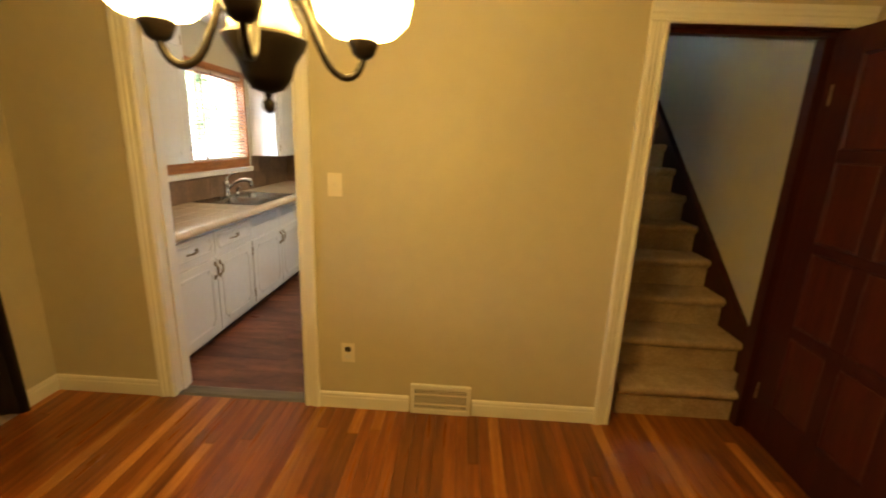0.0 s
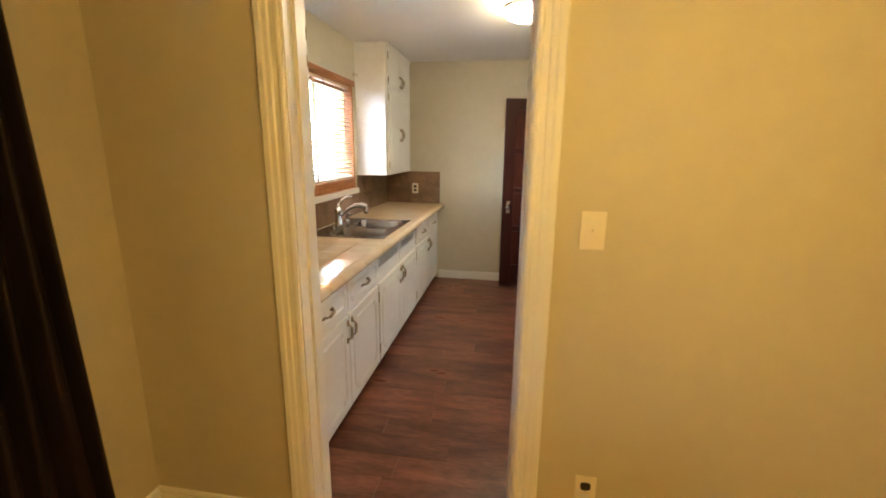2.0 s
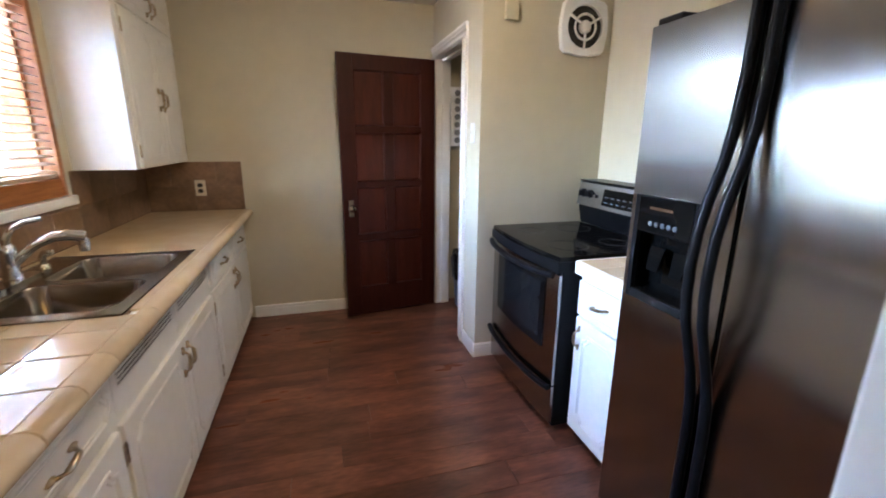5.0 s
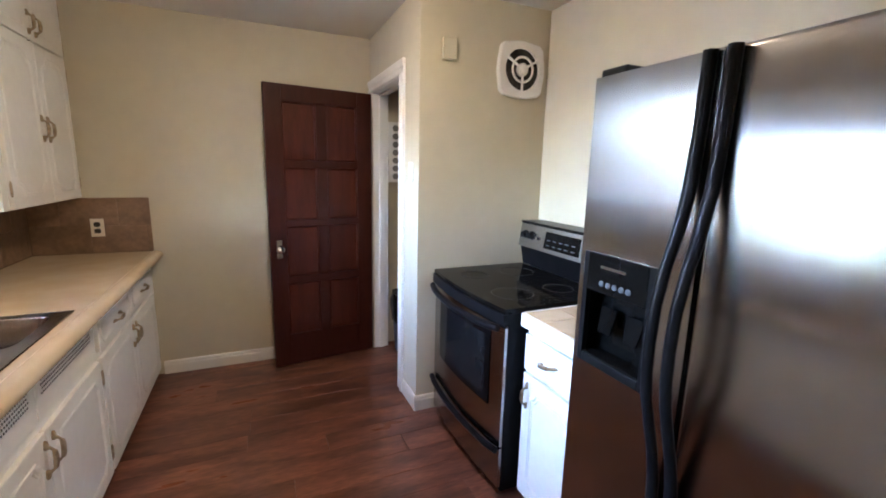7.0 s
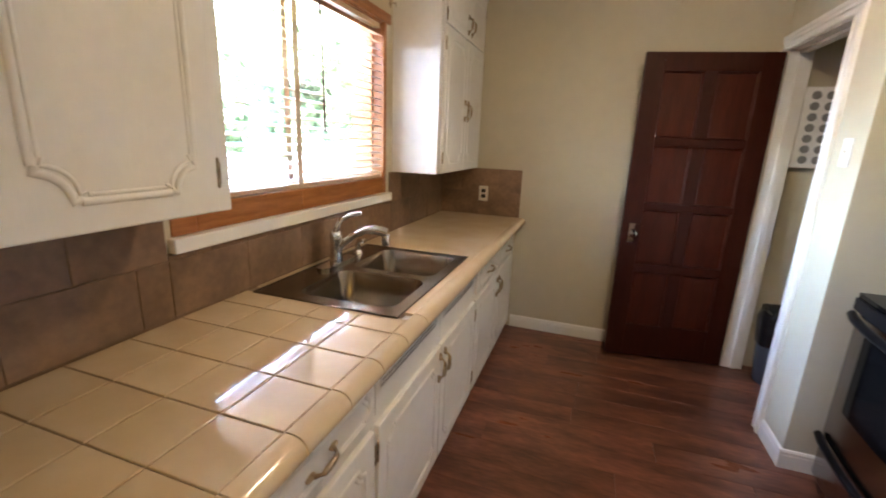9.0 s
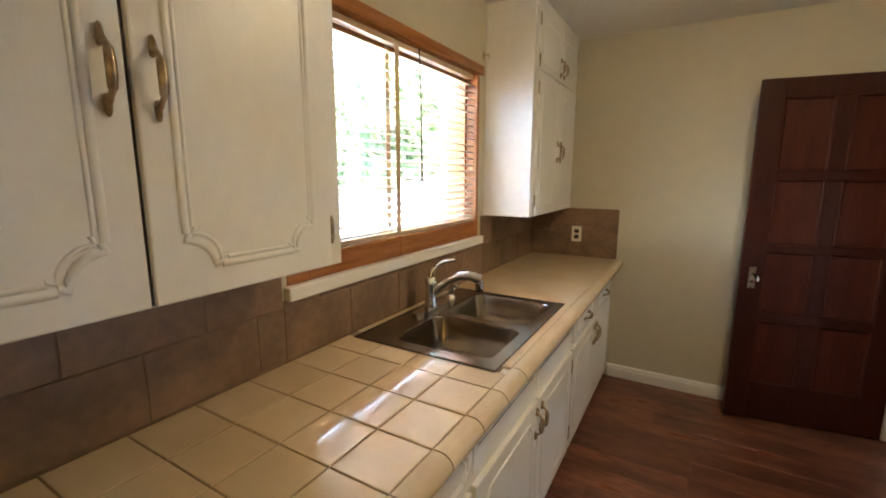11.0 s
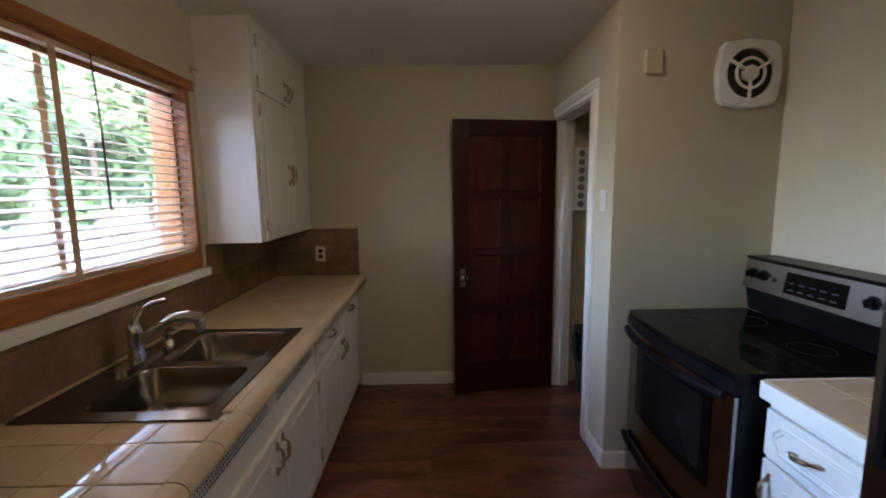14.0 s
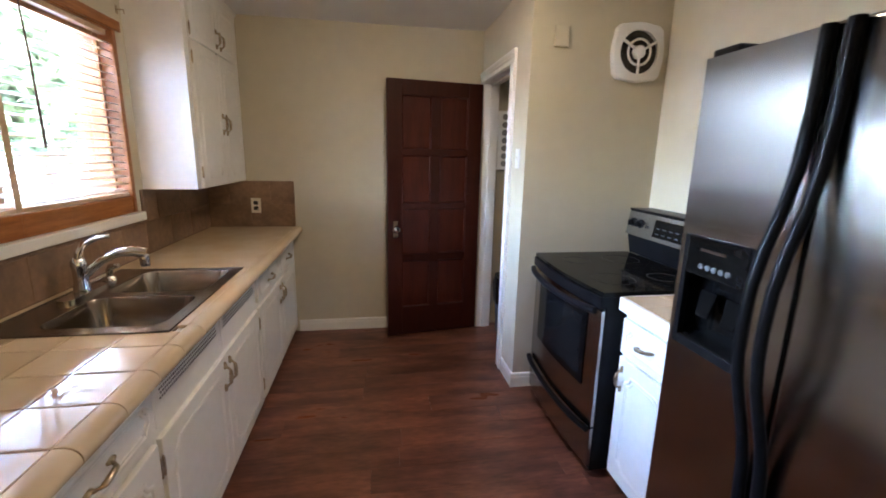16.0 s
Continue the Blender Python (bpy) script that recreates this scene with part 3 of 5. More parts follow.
def wall_unit(label, y0, y1, split, handles=True):
    c = thing("wall_cabinet", label, "cabinet", (0, 0, 0), "wall cabinets beside the window")
    x = -2.049
    part("body", boxes((KX, x, y0, y1, 1.26, CEIL - 0.002), bevel=0.0015), CABINET, c)
    part("cornice", prism(bmesh.new(), [(0, 0), (0.006, 0), (0.020, 0.022), (0.020, 0.03), (0, 0.03)], (x, y0, CEIL - 0.032), (1, 0, 0), (0, 0, 1), (0, y1 - y0, 0)), CABINET, c)
    # solid dark strip in place of the shade in the door gap
    part("shade_strip", boxes((x - 0.001, x + 0.006, split - 0.006, split + 0.006, 1.264, 2.395)), GAP_SHADE, c, "dark strip painted as the shade between the doors")
    for a, b, side in ((y0 + 0.052, split - 0.0045, -1), (split + 0.0045, y1 - 0.052, 1)):
        d = front("door", c, x, 1, a, b, 1.264, 2.066, 0.057, 0.052)
        pull(d, (x + 0.019, split + side * 0.036, 1.645), (0, 0.0, 1), (1, 0, 0), 0.105)
        e = front("upper_door", c, x, 1, a, b, 2.076, 2.395, 0.050, 0.034)
        pull(e, (x + 0.019, split + side * 0.036, 2.155), (0, 0.0, 1), (1, 0, 0), 0.09)
        hy = y0 + 0.048 if side < 0 else y1 - 0.048
        for z in (1.355, 1.975):
            hinge(d, (x + 0.017, hy, z), 1)
        for z in (2.12, 2.33):
            hinge(e, (x + 0.017, hy, z), 1)
    return c


wall_unit("white painted wall cabinet with ogee-moulded doors beside the window", KW + 0.01, 3.71, 3.238)
wall_unit("white painted wall cabinet in the corner above brown tiles", 5.222, BY, 5.70)

# small unit beside the refrigerator
sc = thing("base_cabinet", "narrow white painted cabinet between range and refrigerator", "cabinet")
SX = 0.0
part("body", boxes((SX, RX - 0.005, 3.80, 4.188, 0.05, 0.835)), CABINET, sc)
# same near-black here, painted shade along the floor
part("toe_kick", boxes((SX + 0.05, RX - 0.005, 3.802, 4.186, 0.0, 0.05)), GAP_SHADE, sc)
w = front("drawer", sc, SX, -1, 3.822, 4.18, 0.655, 0.815, 0.035, 0.022)
pull(w, (SX - 0.019, 4.02, 0.735), (0, 1, -0.2), (-1, 0, 0), 0.095)
w = front("door", sc, SX, -1, 3.822, 4.18, 0.065, 0.640, 0.062, 0.034)
pull(w, (SX - 0.019, 4.145, 0.545), (0, 0, 1), (-1, 0, 0), 0.095)
for z in (0.15, 0.56):
    hinge(w, (SX - 0.017, 3.815, z), -1)

# ---- counters (their tiles are laid at the end of the file) ----
counter = thing("tiled_countertop", "long beige tiled countertop with rounded front edge", "countertop")
part("front_rail", boxes((-1.7215, -1.700, KW + 0.003, BY - 0.003, 0.834, 0.8885)), CABINET, counter, "white painted rail under the counter edge")
part("bed", boxes((KX + 0.002, -1.7225, KW + 0.002, 4.03, 0.832, 0.8962), (KX + 0.002, -1.7225, 4.79, BY - 0.002, 0.832, 0.8962), (KX + 0.002, -2.20, 4.03, 4.79, 0.832, 0.8962), (-1.765, -1.7225, 4.03, 4.79, 0.832, 0.8962)), GROUT, counter)
small_counter = thing("tiled_countertop", "short beige tiled countertop with white wooden edge", "countertop")
part("bed", boxes((-0.02, RX - 0.004, 3.80, 4.192, 0.837, 0.892)), GROUT, small_counter)
part("edge", boxes((-0.04, -0.02, 3.80, 4.194, 0.845, 0.904), bevel=0.005), CABINET, small_counter)
part("edge", boxes((-0.02, RX - 0.005, 4.1925, 4.2005, 0.862, 0.903), bevel=0.002), CABINET, small_counter)
backsplash = thing("tiled_backsplash", "brown mottled stone tile backsplash", "backsplash")
part("bed", boxes((KX, KX + 0.008, KW + 0.003, 3.72, 0.889, 1.258), (KX, KX + 0.008, 3.72, 5.18, 0.889, 1.10), (KX, KX + 0.008, 5.18, BY, 0.889, 1.258), (KX + 0.008, -1.695, BY - 0.008, BY, 0.889, 1.258)), SPLASH_GROUT, backsplash)

# ---- sink and tap ----
def rounded(x0, x1, y0, y1, r, n=6):
    pts = []
    for cx, cy, a0 in ((x1 - r, y1 - r, 0), (x0 + r, y1 - r, 90), (x0 + r, y0 + r, 180), (x1 - r, y0 + r, 270)):
        for i in range(n + 1):
            a = radians(a0 + 90 * i / n)
            pts.append((cx + r * math.cos(a), cy + r * math.sin(a)))
    return pts


sink = thing("kitchen_sink", "double-bowl stainless steel sink set into the counter", "sink")
S0, S1, T0, T1, SZ = -2.282, -1.725, 4.008, 4.816, 0.905
BOWLS = ((-2.150, -1.768, 4.062, 4.385), (-2.150, -1.768, 4.435, 4.775))
rim = boxes((S0, BOWLS[0][0], T0, T1, SZ - 0.006, SZ), (BOWLS[0][1], S1, T0, T1, SZ - 0.006, SZ), (BOWLS[0][0], BOWLS[0][1], T0, BOWLS[0][2], SZ - 0.006, SZ),
            (BOWLS[0][0], BOWLS[0][1], BOWLS[0][3], BOWLS[1][2], SZ - 0.006, SZ), (BOWLS[0][0], BOWLS[0][1], BOWLS[1][3], T1, SZ - 0.006, SZ))
for x0, x1, y0, y1 in BOWLS:      # rounded corner fillets of the openings
    r = 0.055
    for cx, cy, sx, sy in ((x0, y0, 1, 1), (x1, y0, -1, 1), (x1, y1, -1, -1), (x0, y1, 1, -1)):
        arc = [(0, 0)] + [(r - r * math.sin(radians(18 * i)), r - r * math.cos(radians(18 * i))) for i in range(6)]
        prism(rim, arc, (cx, cy, SZ - 0.006), (sx, 0, 0), (0, sy, 0), (0, 0, 0.006))
part("rim", rim, SINK, sink)
bm = bmesh.new()
sweep(bm, [(S0, T0, SZ - 0.002), (S1, T0, SZ - 0.002), (S1, T1, SZ - 0.002), (S0, T1, SZ - 0.002)], 0.005, 6, closed=True)
part("edge_bead", bm, SINK, sink, "", True)
for x0, x1, y0, y1 in BOWLS:
    bm = bmesh.new()
    rings = []
    for inset, z in ((-0.001, SZ - 0.001), (0.003, SZ - 0.006), (0.010, SZ - 0.13), (0.022, SZ - 0.155), (0.055, SZ - 0.165)):
        rings.append([bm.verts.new((a, b, z)) for a, b in rounded(x0 + inset, x1 - inset, y0 + inset, y1 - inset, 0.056)])
    for r, s in zip(rings, rings[1:]):
        for k in range(len(r)):
            bm.faces.new((r[k], r[(k + 1) % len(r)], s[(k + 1) % len(r)], s[k]))
    bm.faces.new(rings[-1])
    bowl = part("bowl", bm, SINK, sink, "", True, 60)
    part("drain", lathe(bmesh.new(), [(0.045, 0), (0.045, 0.003), (0.036, 0.004), (0.030, -0.002), (0.002, -0.002)], ((x0 + x1) / 2, (y0 + y1) / 2, SZ - 0.165), 20), CHROME, bowl, "", True)

tap = thing("kitchen_faucet", "chrome single-lever faucet with side sprayer behind the sink", "faucet", (-2.215, 4.43, SZ))
part("base_plate", prism(bmesh.new(), rounded(-0.03, 0.03, -0.125, 0.125, 0.029), (0, 0, 0), (1, 0, 0), (0, 1, 0), (0, 0, 0.012)), CHROME, tap, "", True)
part("body", lathe(bmesh.new(), [(0.030, 0.012), (0.029, 0.03), (0.025, 0.05), (0.024, 0.10), (0.027, 0.118), (0.026, 0.135), (0.016, 0.150), (0.003, 0.155)], (0, 0, 0), 20), CHROME, tap, "", True, 50)
part("spout", sweep(bmesh.new(), [(0.0, 0.0, 0.060), (0.035, 0.010, 0.100), (0.075, 0.022, 0.136), (0.125, 0.037, 0.160), (0.17, 0.050, 0.163), (0.215, 0.062, 0.150)], [0.016, 0.016, 0.0165, 0.018, 0.022, 0.022], 12), CHROME, tap, "", True, 60)
part("aerator", lathe(bmesh.new(), [(0.017, -0.045), (0.019, -0.03), (0.019, 0.0), (0.010, 0.006)], (0.208, 0.061, 0.142), 14), CHROME, tap, "", True)
part("lever", sweep(bmesh.new(), [(0.0, 0.0, 0.140), (0.006, 0.002, 0.170), (0.024, 0.008, 0.202), (0.060, 0.020, 0.222), (0.105, 0.035, 0.230)], [0.020, 0.018, 0.016, 0.015, 0.011], 10, flat=0.7), CHROME, tap, "", True, 60)
spray = thing("side_sprayer", "small chrome side sprayer standing on the sink rim", "sprayer", (-2.225, 4.63, SZ))
part("collar", lathe(bmesh.new(), [(0.024, 0), (0.022, 0.012), (0.015, 0.02)], (0, 0, 0), 16), CHROME, spray, "", True)
part("head", sweep(bmesh.new(), [(0, 0, 0.018), (0, 0, 0.045), (0.008, 0.0, 0.062), (0.04, 0.0, 0.066)], [0.012, 0.014, 0.014, 0.011], 10), CHROME, spray, "", True, 60)

# ---- kitchen window and blind ----
window_1 = tagged(new("window_1"), "kitchen window with orange varnished pine frame", "window", kind="structure")
WY0, WY1, WZ0, WZ1 = 3.76, 5.14, 1.125, 2.08
GX = KX - 0.080
part("frame_stile", boxes((KX - 0.19, KX + 0.004, WY0, 3.85, WZ0 + 0.02, WZ1), bevel=0.003), PINE, window_1)
part("frame_stile", boxes((KX - 0.19, KX + 0.004, 5.110, WY1, WZ0 + 0.02, WZ1), bevel=0.003), PINE, window_1)
part("frame_head", boxes((KX - 0.19, KX - 0.004, 3.85, 5.110, 2.045, WZ1), bevel=0.003), PINE, window_1)
part("frame_rail", boxes((KX - 0.19, KX - 0.075, 3.85, 5.110, WZ0 + 0.02, 1.178), bevel=0.003), PINE, window_1)
for a, b in ((3.85, 4.37), (4.37, 5.110)):
    part("lower_rail", boxes((KX - 0.070, KX + 0.001, a + 0.001, b - 0.001, WZ0 + 0.02, 1.232), bevel=0.004), PINE, window_1, "orange varnished lower window rail")
for a, b in ((3.85, 5.110),):
    s = part("sash", boxes((GX - 0.018, GX + 0.018, a, a + 0.028, 1.178, 2.045), (GX - 0.018, GX + 0.018, b - 0.018, b, 1.178, 2.045), (GX - 0.017, GX + 0.017, a + 0.028, b - 0.018, 1.178, 1.225), (GX - 0.017, GX + 0.017, a + 0.028, b - 0.018, 2.0, 2.045)), PINE, window_1)
    pane = part("pane", boxes((GX - 0.002, GX + 0.002, a + 0.024, b - 0.014, 1.22, 2.005)), GLASS, s)
    pane.visible_shadow = False
part("sill", boxes((KX - 0.19, KX + 0.028, 3.748, 5.172, 1.098, 1.143), bevel=0.004), TRIM, window_1, "white painted window sill")

blind = thing("venetian_blind", "open horizontal wooden venetian blind with orange valance", "blind")
part("valance", boxes((KX - 0.018, KX + 0.012, 3.765, 5.178, 2.050, 2.100), bevel=0.003), PINE, blind, "orange wooden valance")
part("headrail", boxes((KX - 0.056, KX - 0.020, 3.855, 5.104, 2.020, 2.044), bevel=0.002), SLAT, blind)
slat_mesh = None
for i in range(21):
    z = 1.268 + i * 0.0360
    if slat_mesh is None:
        bm = bmesh.new()
        prism(bm, [(-0.024, -0.0012), (-0.012, 0.0008), (0.0, 0.0015), (0.012, 0.0008), (0.024, -0.0012), (0.024, -0.0044), (0.012, -0.0026), (0, -0.0019), (-0.012, -0.0026), (-0.024, -0.0044)], (0, 3.86, 0), (1, 0, 0), (0, 0, 1), (0, 1.245, 0))
        s = part("slat", bm, SLAT, blind)
        slat_mesh = s.data
    else:
        s = new("slat", slat_mesh)
        s.parent = blind
    s.matrix_basis = pose(KX - 0.031, 0, z, 0, 12.0 + random.uniform(-1.2, 1.2), random.uniform(-0.05, 0.05))
part("bottom_rail", boxes((KX - 0.053, KX - 0.009, 3.86, 5.104, 1.236, 1.252), bevel=0.003), SLAT, blind)
for y, w in ((3.95, 0.0012), (4.372, 0.015), (4.96, 0.0012)):
    part("ladder_tape", boxes((KX - 0.0060, KX - 0.0050, y - w, y + w, 1.25, 2.022), (KX - 0.0570, KX - 0.0560, y - w, y + w, 1.25, 2.022)), SLAT, blind)
part("wand", sweep(bmesh.new(), [(KX + 0.006, 4.52, 2.035), (KX + 0.012, 4.525, 1.8), (KX + 0.012, 4.53, 1.47)], [0.003, 0.004, 0.0055], 6), MAHOGANY, blind, "dark tilt wand")
hook = thing("curtain_bracket", "small metal curtain bracket on the wall above the window", "bracket", (KX, 5.185, 2.16))
part("arm", sweep(bmesh.new(), [(0.0, 0, 0), (0.035, 0, 0), (0.035, 0, -0.02)], 0.003, 6), BRASS, hook)
part("plate", boxes((0, 0.003, -0.008, 0.008, -0.02, 0.02)), BRASS, hook)

# ---- ceiling lamp, switch plates, outlets ----
dome = thing("ceiling_lamp", "white glass dome ceiling lamp, switched on", "ceiling lamp", (-0.83, 4.45, CEIL))
part("canopy", lathe(bmesh.new(), [(0.15, 0.0), (0.152, -0.012), (0.140, -0.020)], (0, 0, 0), 32), WHITE_PLASTIC, dome, "", True)
part("shade", lathe(bmesh.new(), [(0.136, -0.020), (0.138, -0.035), (0.120, -0.062), (0.080, -0.082), (0.03, -0.092), (0.004, -0.094)], (0, 0, 0), 32), DOME, dome, "", True, 60)
part("finial", lathe(bmesh.new(), [(0.012, -0.094), (0.014, -0.104), (0.004, -0.112)], (0, 0, 0), 12), WHITE_PLASTIC, dome, "", True)


def outlet(label, at, turn, face, w=0.072, h=0.116):
    """A duplex outlet plate that faces -y before it is turned."""
    o = thing("wall_outlet", label, "outlet", at, turn=turn)
    part("plate", boxes((-w / 2, w / 2, -0.006, 0, -h / 2, h / 2), bevel=0.003), PLATE, o)
    for z in (-0.021, 0.021):
        part("receptacle", prism(bmesh.new(), rounded(-0.017, 0.017, -0.0145, 0.0145, 0.009, 4), (0, -0.0095, z), (1, 0, 0), (0, 0, 1), (0, 0.004, 0)), face if z < 0 else DARK, o)
    part("screw", lathe(bmesh.new(), [(0.003, -0.0065), (0.002, -0.0075)], (0, 0, 0), 8, "y"), BRASS, o)
    return o


def switch(label, at, turn, mat, w=0.074, h=0.118):
    o = thing("light_switch", label, "switch", at, turn=turn)
    part("plate", boxes((-w / 2, w / 2, -0.007, 0, -h / 2, h / 2), bevel=0.003), mat, o)
    part("surround", boxes((-0.006, 0.006, -0.008, -0.0065, -0.013, 0.013)), mat, o)
    part("toggle", sweep(bmesh.new(), [(0, -0.006, 0), (0, -0.018, 0.010)], [0.0045, 0.0035], 8), PLATE, o)
    for z in (-0.032, 0.032):
        part("screw", lathe(bmesh.new(), [(0.003, -0.0072), (0.002, -0.0082)], (0, 0, z), 8, "y"), PLATE, o)
    return o


outlet("ivory outlet plate with dark receptacles on the backsplash", (-1.982, BY - 0.011, 1.067), 0, DARK)
outlet("ivory duplex outlet low on the dining room wall", (-0.564, DW, 0.344), 0, WHITE_PLASTIC)
switch("ivory toggle switch plate on the dining room wall", (-0.616, DW, 1.265), 0, PLATE)
switch("white toggle switch plate beside the hall doorway", (NX, 5.175, 1.468), 270, WHITE_PLASTIC)
chime = thing("wall_chime_box", "small painted cover box high on the wall", "cover box", (-0.021, NY, 2.141))
part("cover", boxes((-0.042, 0.042, -0.022, 0, -0.056, 0.056), bevel=0.005), PAINT, chime)

# exhaust fan
fan = thing("exhaust_fan", "white square exhaust fan with round grille over a dark opening", "exhaust fan", (0.447, NY, 2.080))
H = 0.158
outline = []
for k in range(4):
    for i in range(9):
        a = radians(-45 + 90 * k + 90 * (i + 0.5) / 9)
        r = H * (1.0 + 0.03 * math.cos(2 * math.pi * ((i + 0.5) / 9 - 0.5))) / max(abs(math.cos(a)), abs(math.sin(a))) ** 0.82
        outline.append((r * math.cos(a), r * math.sin(a)))
bm = bmesh.new()
rings = []
for s, d in ((1.0, 0.0), (1.0, -0.018), (0.955, -0.028)):
    rings.append([bm.verts.new((a * s, d, b * s)) for a, b in outline])
circle = [(0.118 * math.cos(math.atan2(b, a)), 0.118 * math.sin(math.atan2(b, a))) for a, b in outline]
rings.append([bm.verts.new((a, -0.032, b)) for a, b in circle])
rings.append([bm.verts.new((a, -0.010, b)) for a, b in circle])
for r, s in zip(rings, rings[1:]):
    for k in range(len(r)):
        bm.faces.new((r[k], r[(k + 1) % len(r)], s[(k + 1) % len(r)], s[k]))
part("faceplate", bm, WHITE_PLASTIC, fan, "", True)
part("recess", lathe(bmesh.new(), [(0.119, -0.009), (0.119, -0.006)], (0, 0, 0), 32, "y"), FAN_DARK, fan, "dark brown opening")
part("ring", sweep(bmesh.new(), [(0.070 * math.cos(radians(15 * i)), -0.030, 0.070 * math.sin(radians(15 * i))) for i in range(24)], 0.007, 8, closed=True), WHITE_PLASTIC, fan, "", True)
part("hub", lathe(bmesh.new(), [(0.036, -0.010), (0.036, -0.036), (0.028, -0.044), (0.004, -0.047)], (0, 0, 0), 24, "y"), WHITE_PLASTIC, fan, "", True)
for a in (30, 150, 270):
    c, s = math.cos(radians(a)), math.sin(radians(a))
    part("spoke", sweep(bmesh.new(), [(0.03 * c, -0.032, 0.03 * s), (0.122 * c, -0.032, 0.122 * s)], 0.008, 6), WHITE_PLASTIC, fan)

# things in the hall
rack = thing("pierced_rack", "white wall rack with rows of round holes", "wall rack", (-0.07, BY, 1.376))
part("board", boxes((0.008, 0.30, -0.06, -0.002, 0, 0.468), bevel=0.004), WHITE_PLASTIC, rack)
for i in range(4):
    for k in range(7):
        part("hole", lathe(bmesh.new(), [(0.024, -0.062), (0.024, -0.0595)], (0.066 + 0.072 * i, 0, 0.048 + 0.062 * k), 14, "y"), HOLE, rack)
can = thing("trash_can", "grey trash can lined with a black bag in the hall", "trash can", (0.09, 5.955, 0))
part("body", lathe(bmesh.new(), [(0.125, 0.0), (0.130, 0.01), (0.155, 0.46), (0.150, 0.46), (0.12, 0.02)], (0, 0, 0), 24), BIN_GREY, can, "", True)
bm = bmesh.new()
rings = []
for r, z in ((0.150, 0.26), (0.163, 0.31), (0.168, 0.44), (0.160, 0.49), (0.13, 0.48), (0.10, 0.38)):
    rings.append([bm.verts.new(((r + random.uniform(-0.006, 0.006)) * math.cos(math.pi * k / 14), (r + random.uniform(-0.006, 0.006)) * math.sin(math.pi * k / 14), z + random.uniform(-0.012, 0.012))) for k in range(28)])
for r, s in zip(rings, rings[1:]):
    for k in range(28):
        bm.faces.new((r[k], r[(k + 1) % 28], s[(k + 1) % 28], s[k]))
part("bag", bm, BIN_BAG, can, "crumpled black plastic bag", True, 80)

# ---- range ----
stove = thing("electric_range", "freestanding stainless steel range with black glass top", "range")
R0, R1, RF = 4.222, 4.996, -0.090
part("body", boxes((RF + 0.010, RX - 0.02, R0, R1, 0.03, 0.891), bevel=0.004), BLACK, stove, "black side panels")
def bowed(y0, y1, x0, x1, bow, n=10):
    """Outline of a front that bulges towards -x."""
    pts = [(x1, y0), (x1, y1)]
    for i in range(n + 1):
        t = i / n
        pts.append((x0 - bow * math.sin(math.pi * t), y1 + (y0 - y1) * t))
    return pts
part("cooktop", prism(bmesh.new(), bowed(R0 - 0.004, R1 + 0.004, RF - 0.012, 0.50, 0.028), (0, 0, 0.892), (1, 0, 0), (0, 1, 0), (0, 0, 0.022)), BLACK_GLASS, stove, "black glass cooktop")
part("cooktop_rim", prism(bmesh.new(), bowed(R0 - 0.005, R1 + 0.005, RF - 0.020, RF + 0.05, 0.032), (0, 0, 0.843), (1, 0, 0), (0, 1, 0), (0, 0, 0.048)), BLACK, stove, "", True)
for y, x, r in ((4.42, 0.06, 0.10), (4.80, 0.06, 0.075), (4.42, 0.33, 0.075), (4.80, 0.33, 0.10)):
    part("burner_ring", sweep(bmesh.new(), [(x + r * math.cos(radians(10 * i)), y + r * math.sin(radians(10 * i)), 0.9141) for i in range(36)], 0.0012, 4, closed=True), DARK, stove)
d = part("oven_door", prism(bmesh.new(), bowed(R0 + 0.004, R1 - 0.004, RF - 0.004, RF + 0.012, 0.024), (0, 0, 0.262), (1, 0, 0), (0, 1, 0), (0, 0, 0.562)), STEEL, stove, "", True)
part("oven_window", prism(bmesh.new(), bowed(4.325, 4.885, RF - 0.018, RF + 0.0, 0.016), (0, 0, 0.425), (1, 0, 0), (0, 1, 0), (0, 0, 0.365)), BLACK_GLASS, d, "black glass oven window", True)
part("window_pane", prism(bmesh.new(), bowed(4.365, 4.835, RF - 0.022, RF + 0.0, 0.0145), (0, 0, 0.465), (1, 0, 0), (0, 1, 0), (0, 0, 0.29)), DARK_GLASS, d, "", True)
part("oven_handle", sweep(bmesh.new(), [(RF - 0.03 - 0.045 * math.sin(math.pi * i / 12) ** 0.6, R1 - 0.02 - (R1 - R0 - 0.04) * i / 12, 0.826 - 0.012 * math.sin(math.pi * i / 12)) for i in range(13)], 0.017, 10), BLACK, d, "curved black oven handle", True, 60)
d = part("drawer", prism(bmesh.new(), bowed(R0 + 0.004, R1 - 0.004, RF - 0.004, RF + 0.012, 0.022), (0, 0, 0.055), (1, 0, 0), (0, 1, 0), (0, 0, 0.195)), STEEL, stove, "", True)
part("drawer_handle", sweep(bmesh.new(), [(RF - 0.02 - 0.030 * math.sin(math.pi * i / 12) ** 0.6, R1 - 0.008 - (R1 - R0 - 0.016) * i / 12, 0.250 - 0.012 * math.sin(math.pi * i / 12)) for i in range(13)], 0.016, 10), BLACK, d, "curved black drawer handle", True, 60)
part("backguard", prism(bmesh.new(), [(0.51, 0.914), (0.487, 1.02), (0.495, 1.04), (0.63, 1.18), (0.63, 0.914)], (0, R0, 0), (1, 0, 0), (0, 0, 1), (0, R1 - R0, 0)), BLACK, stove)
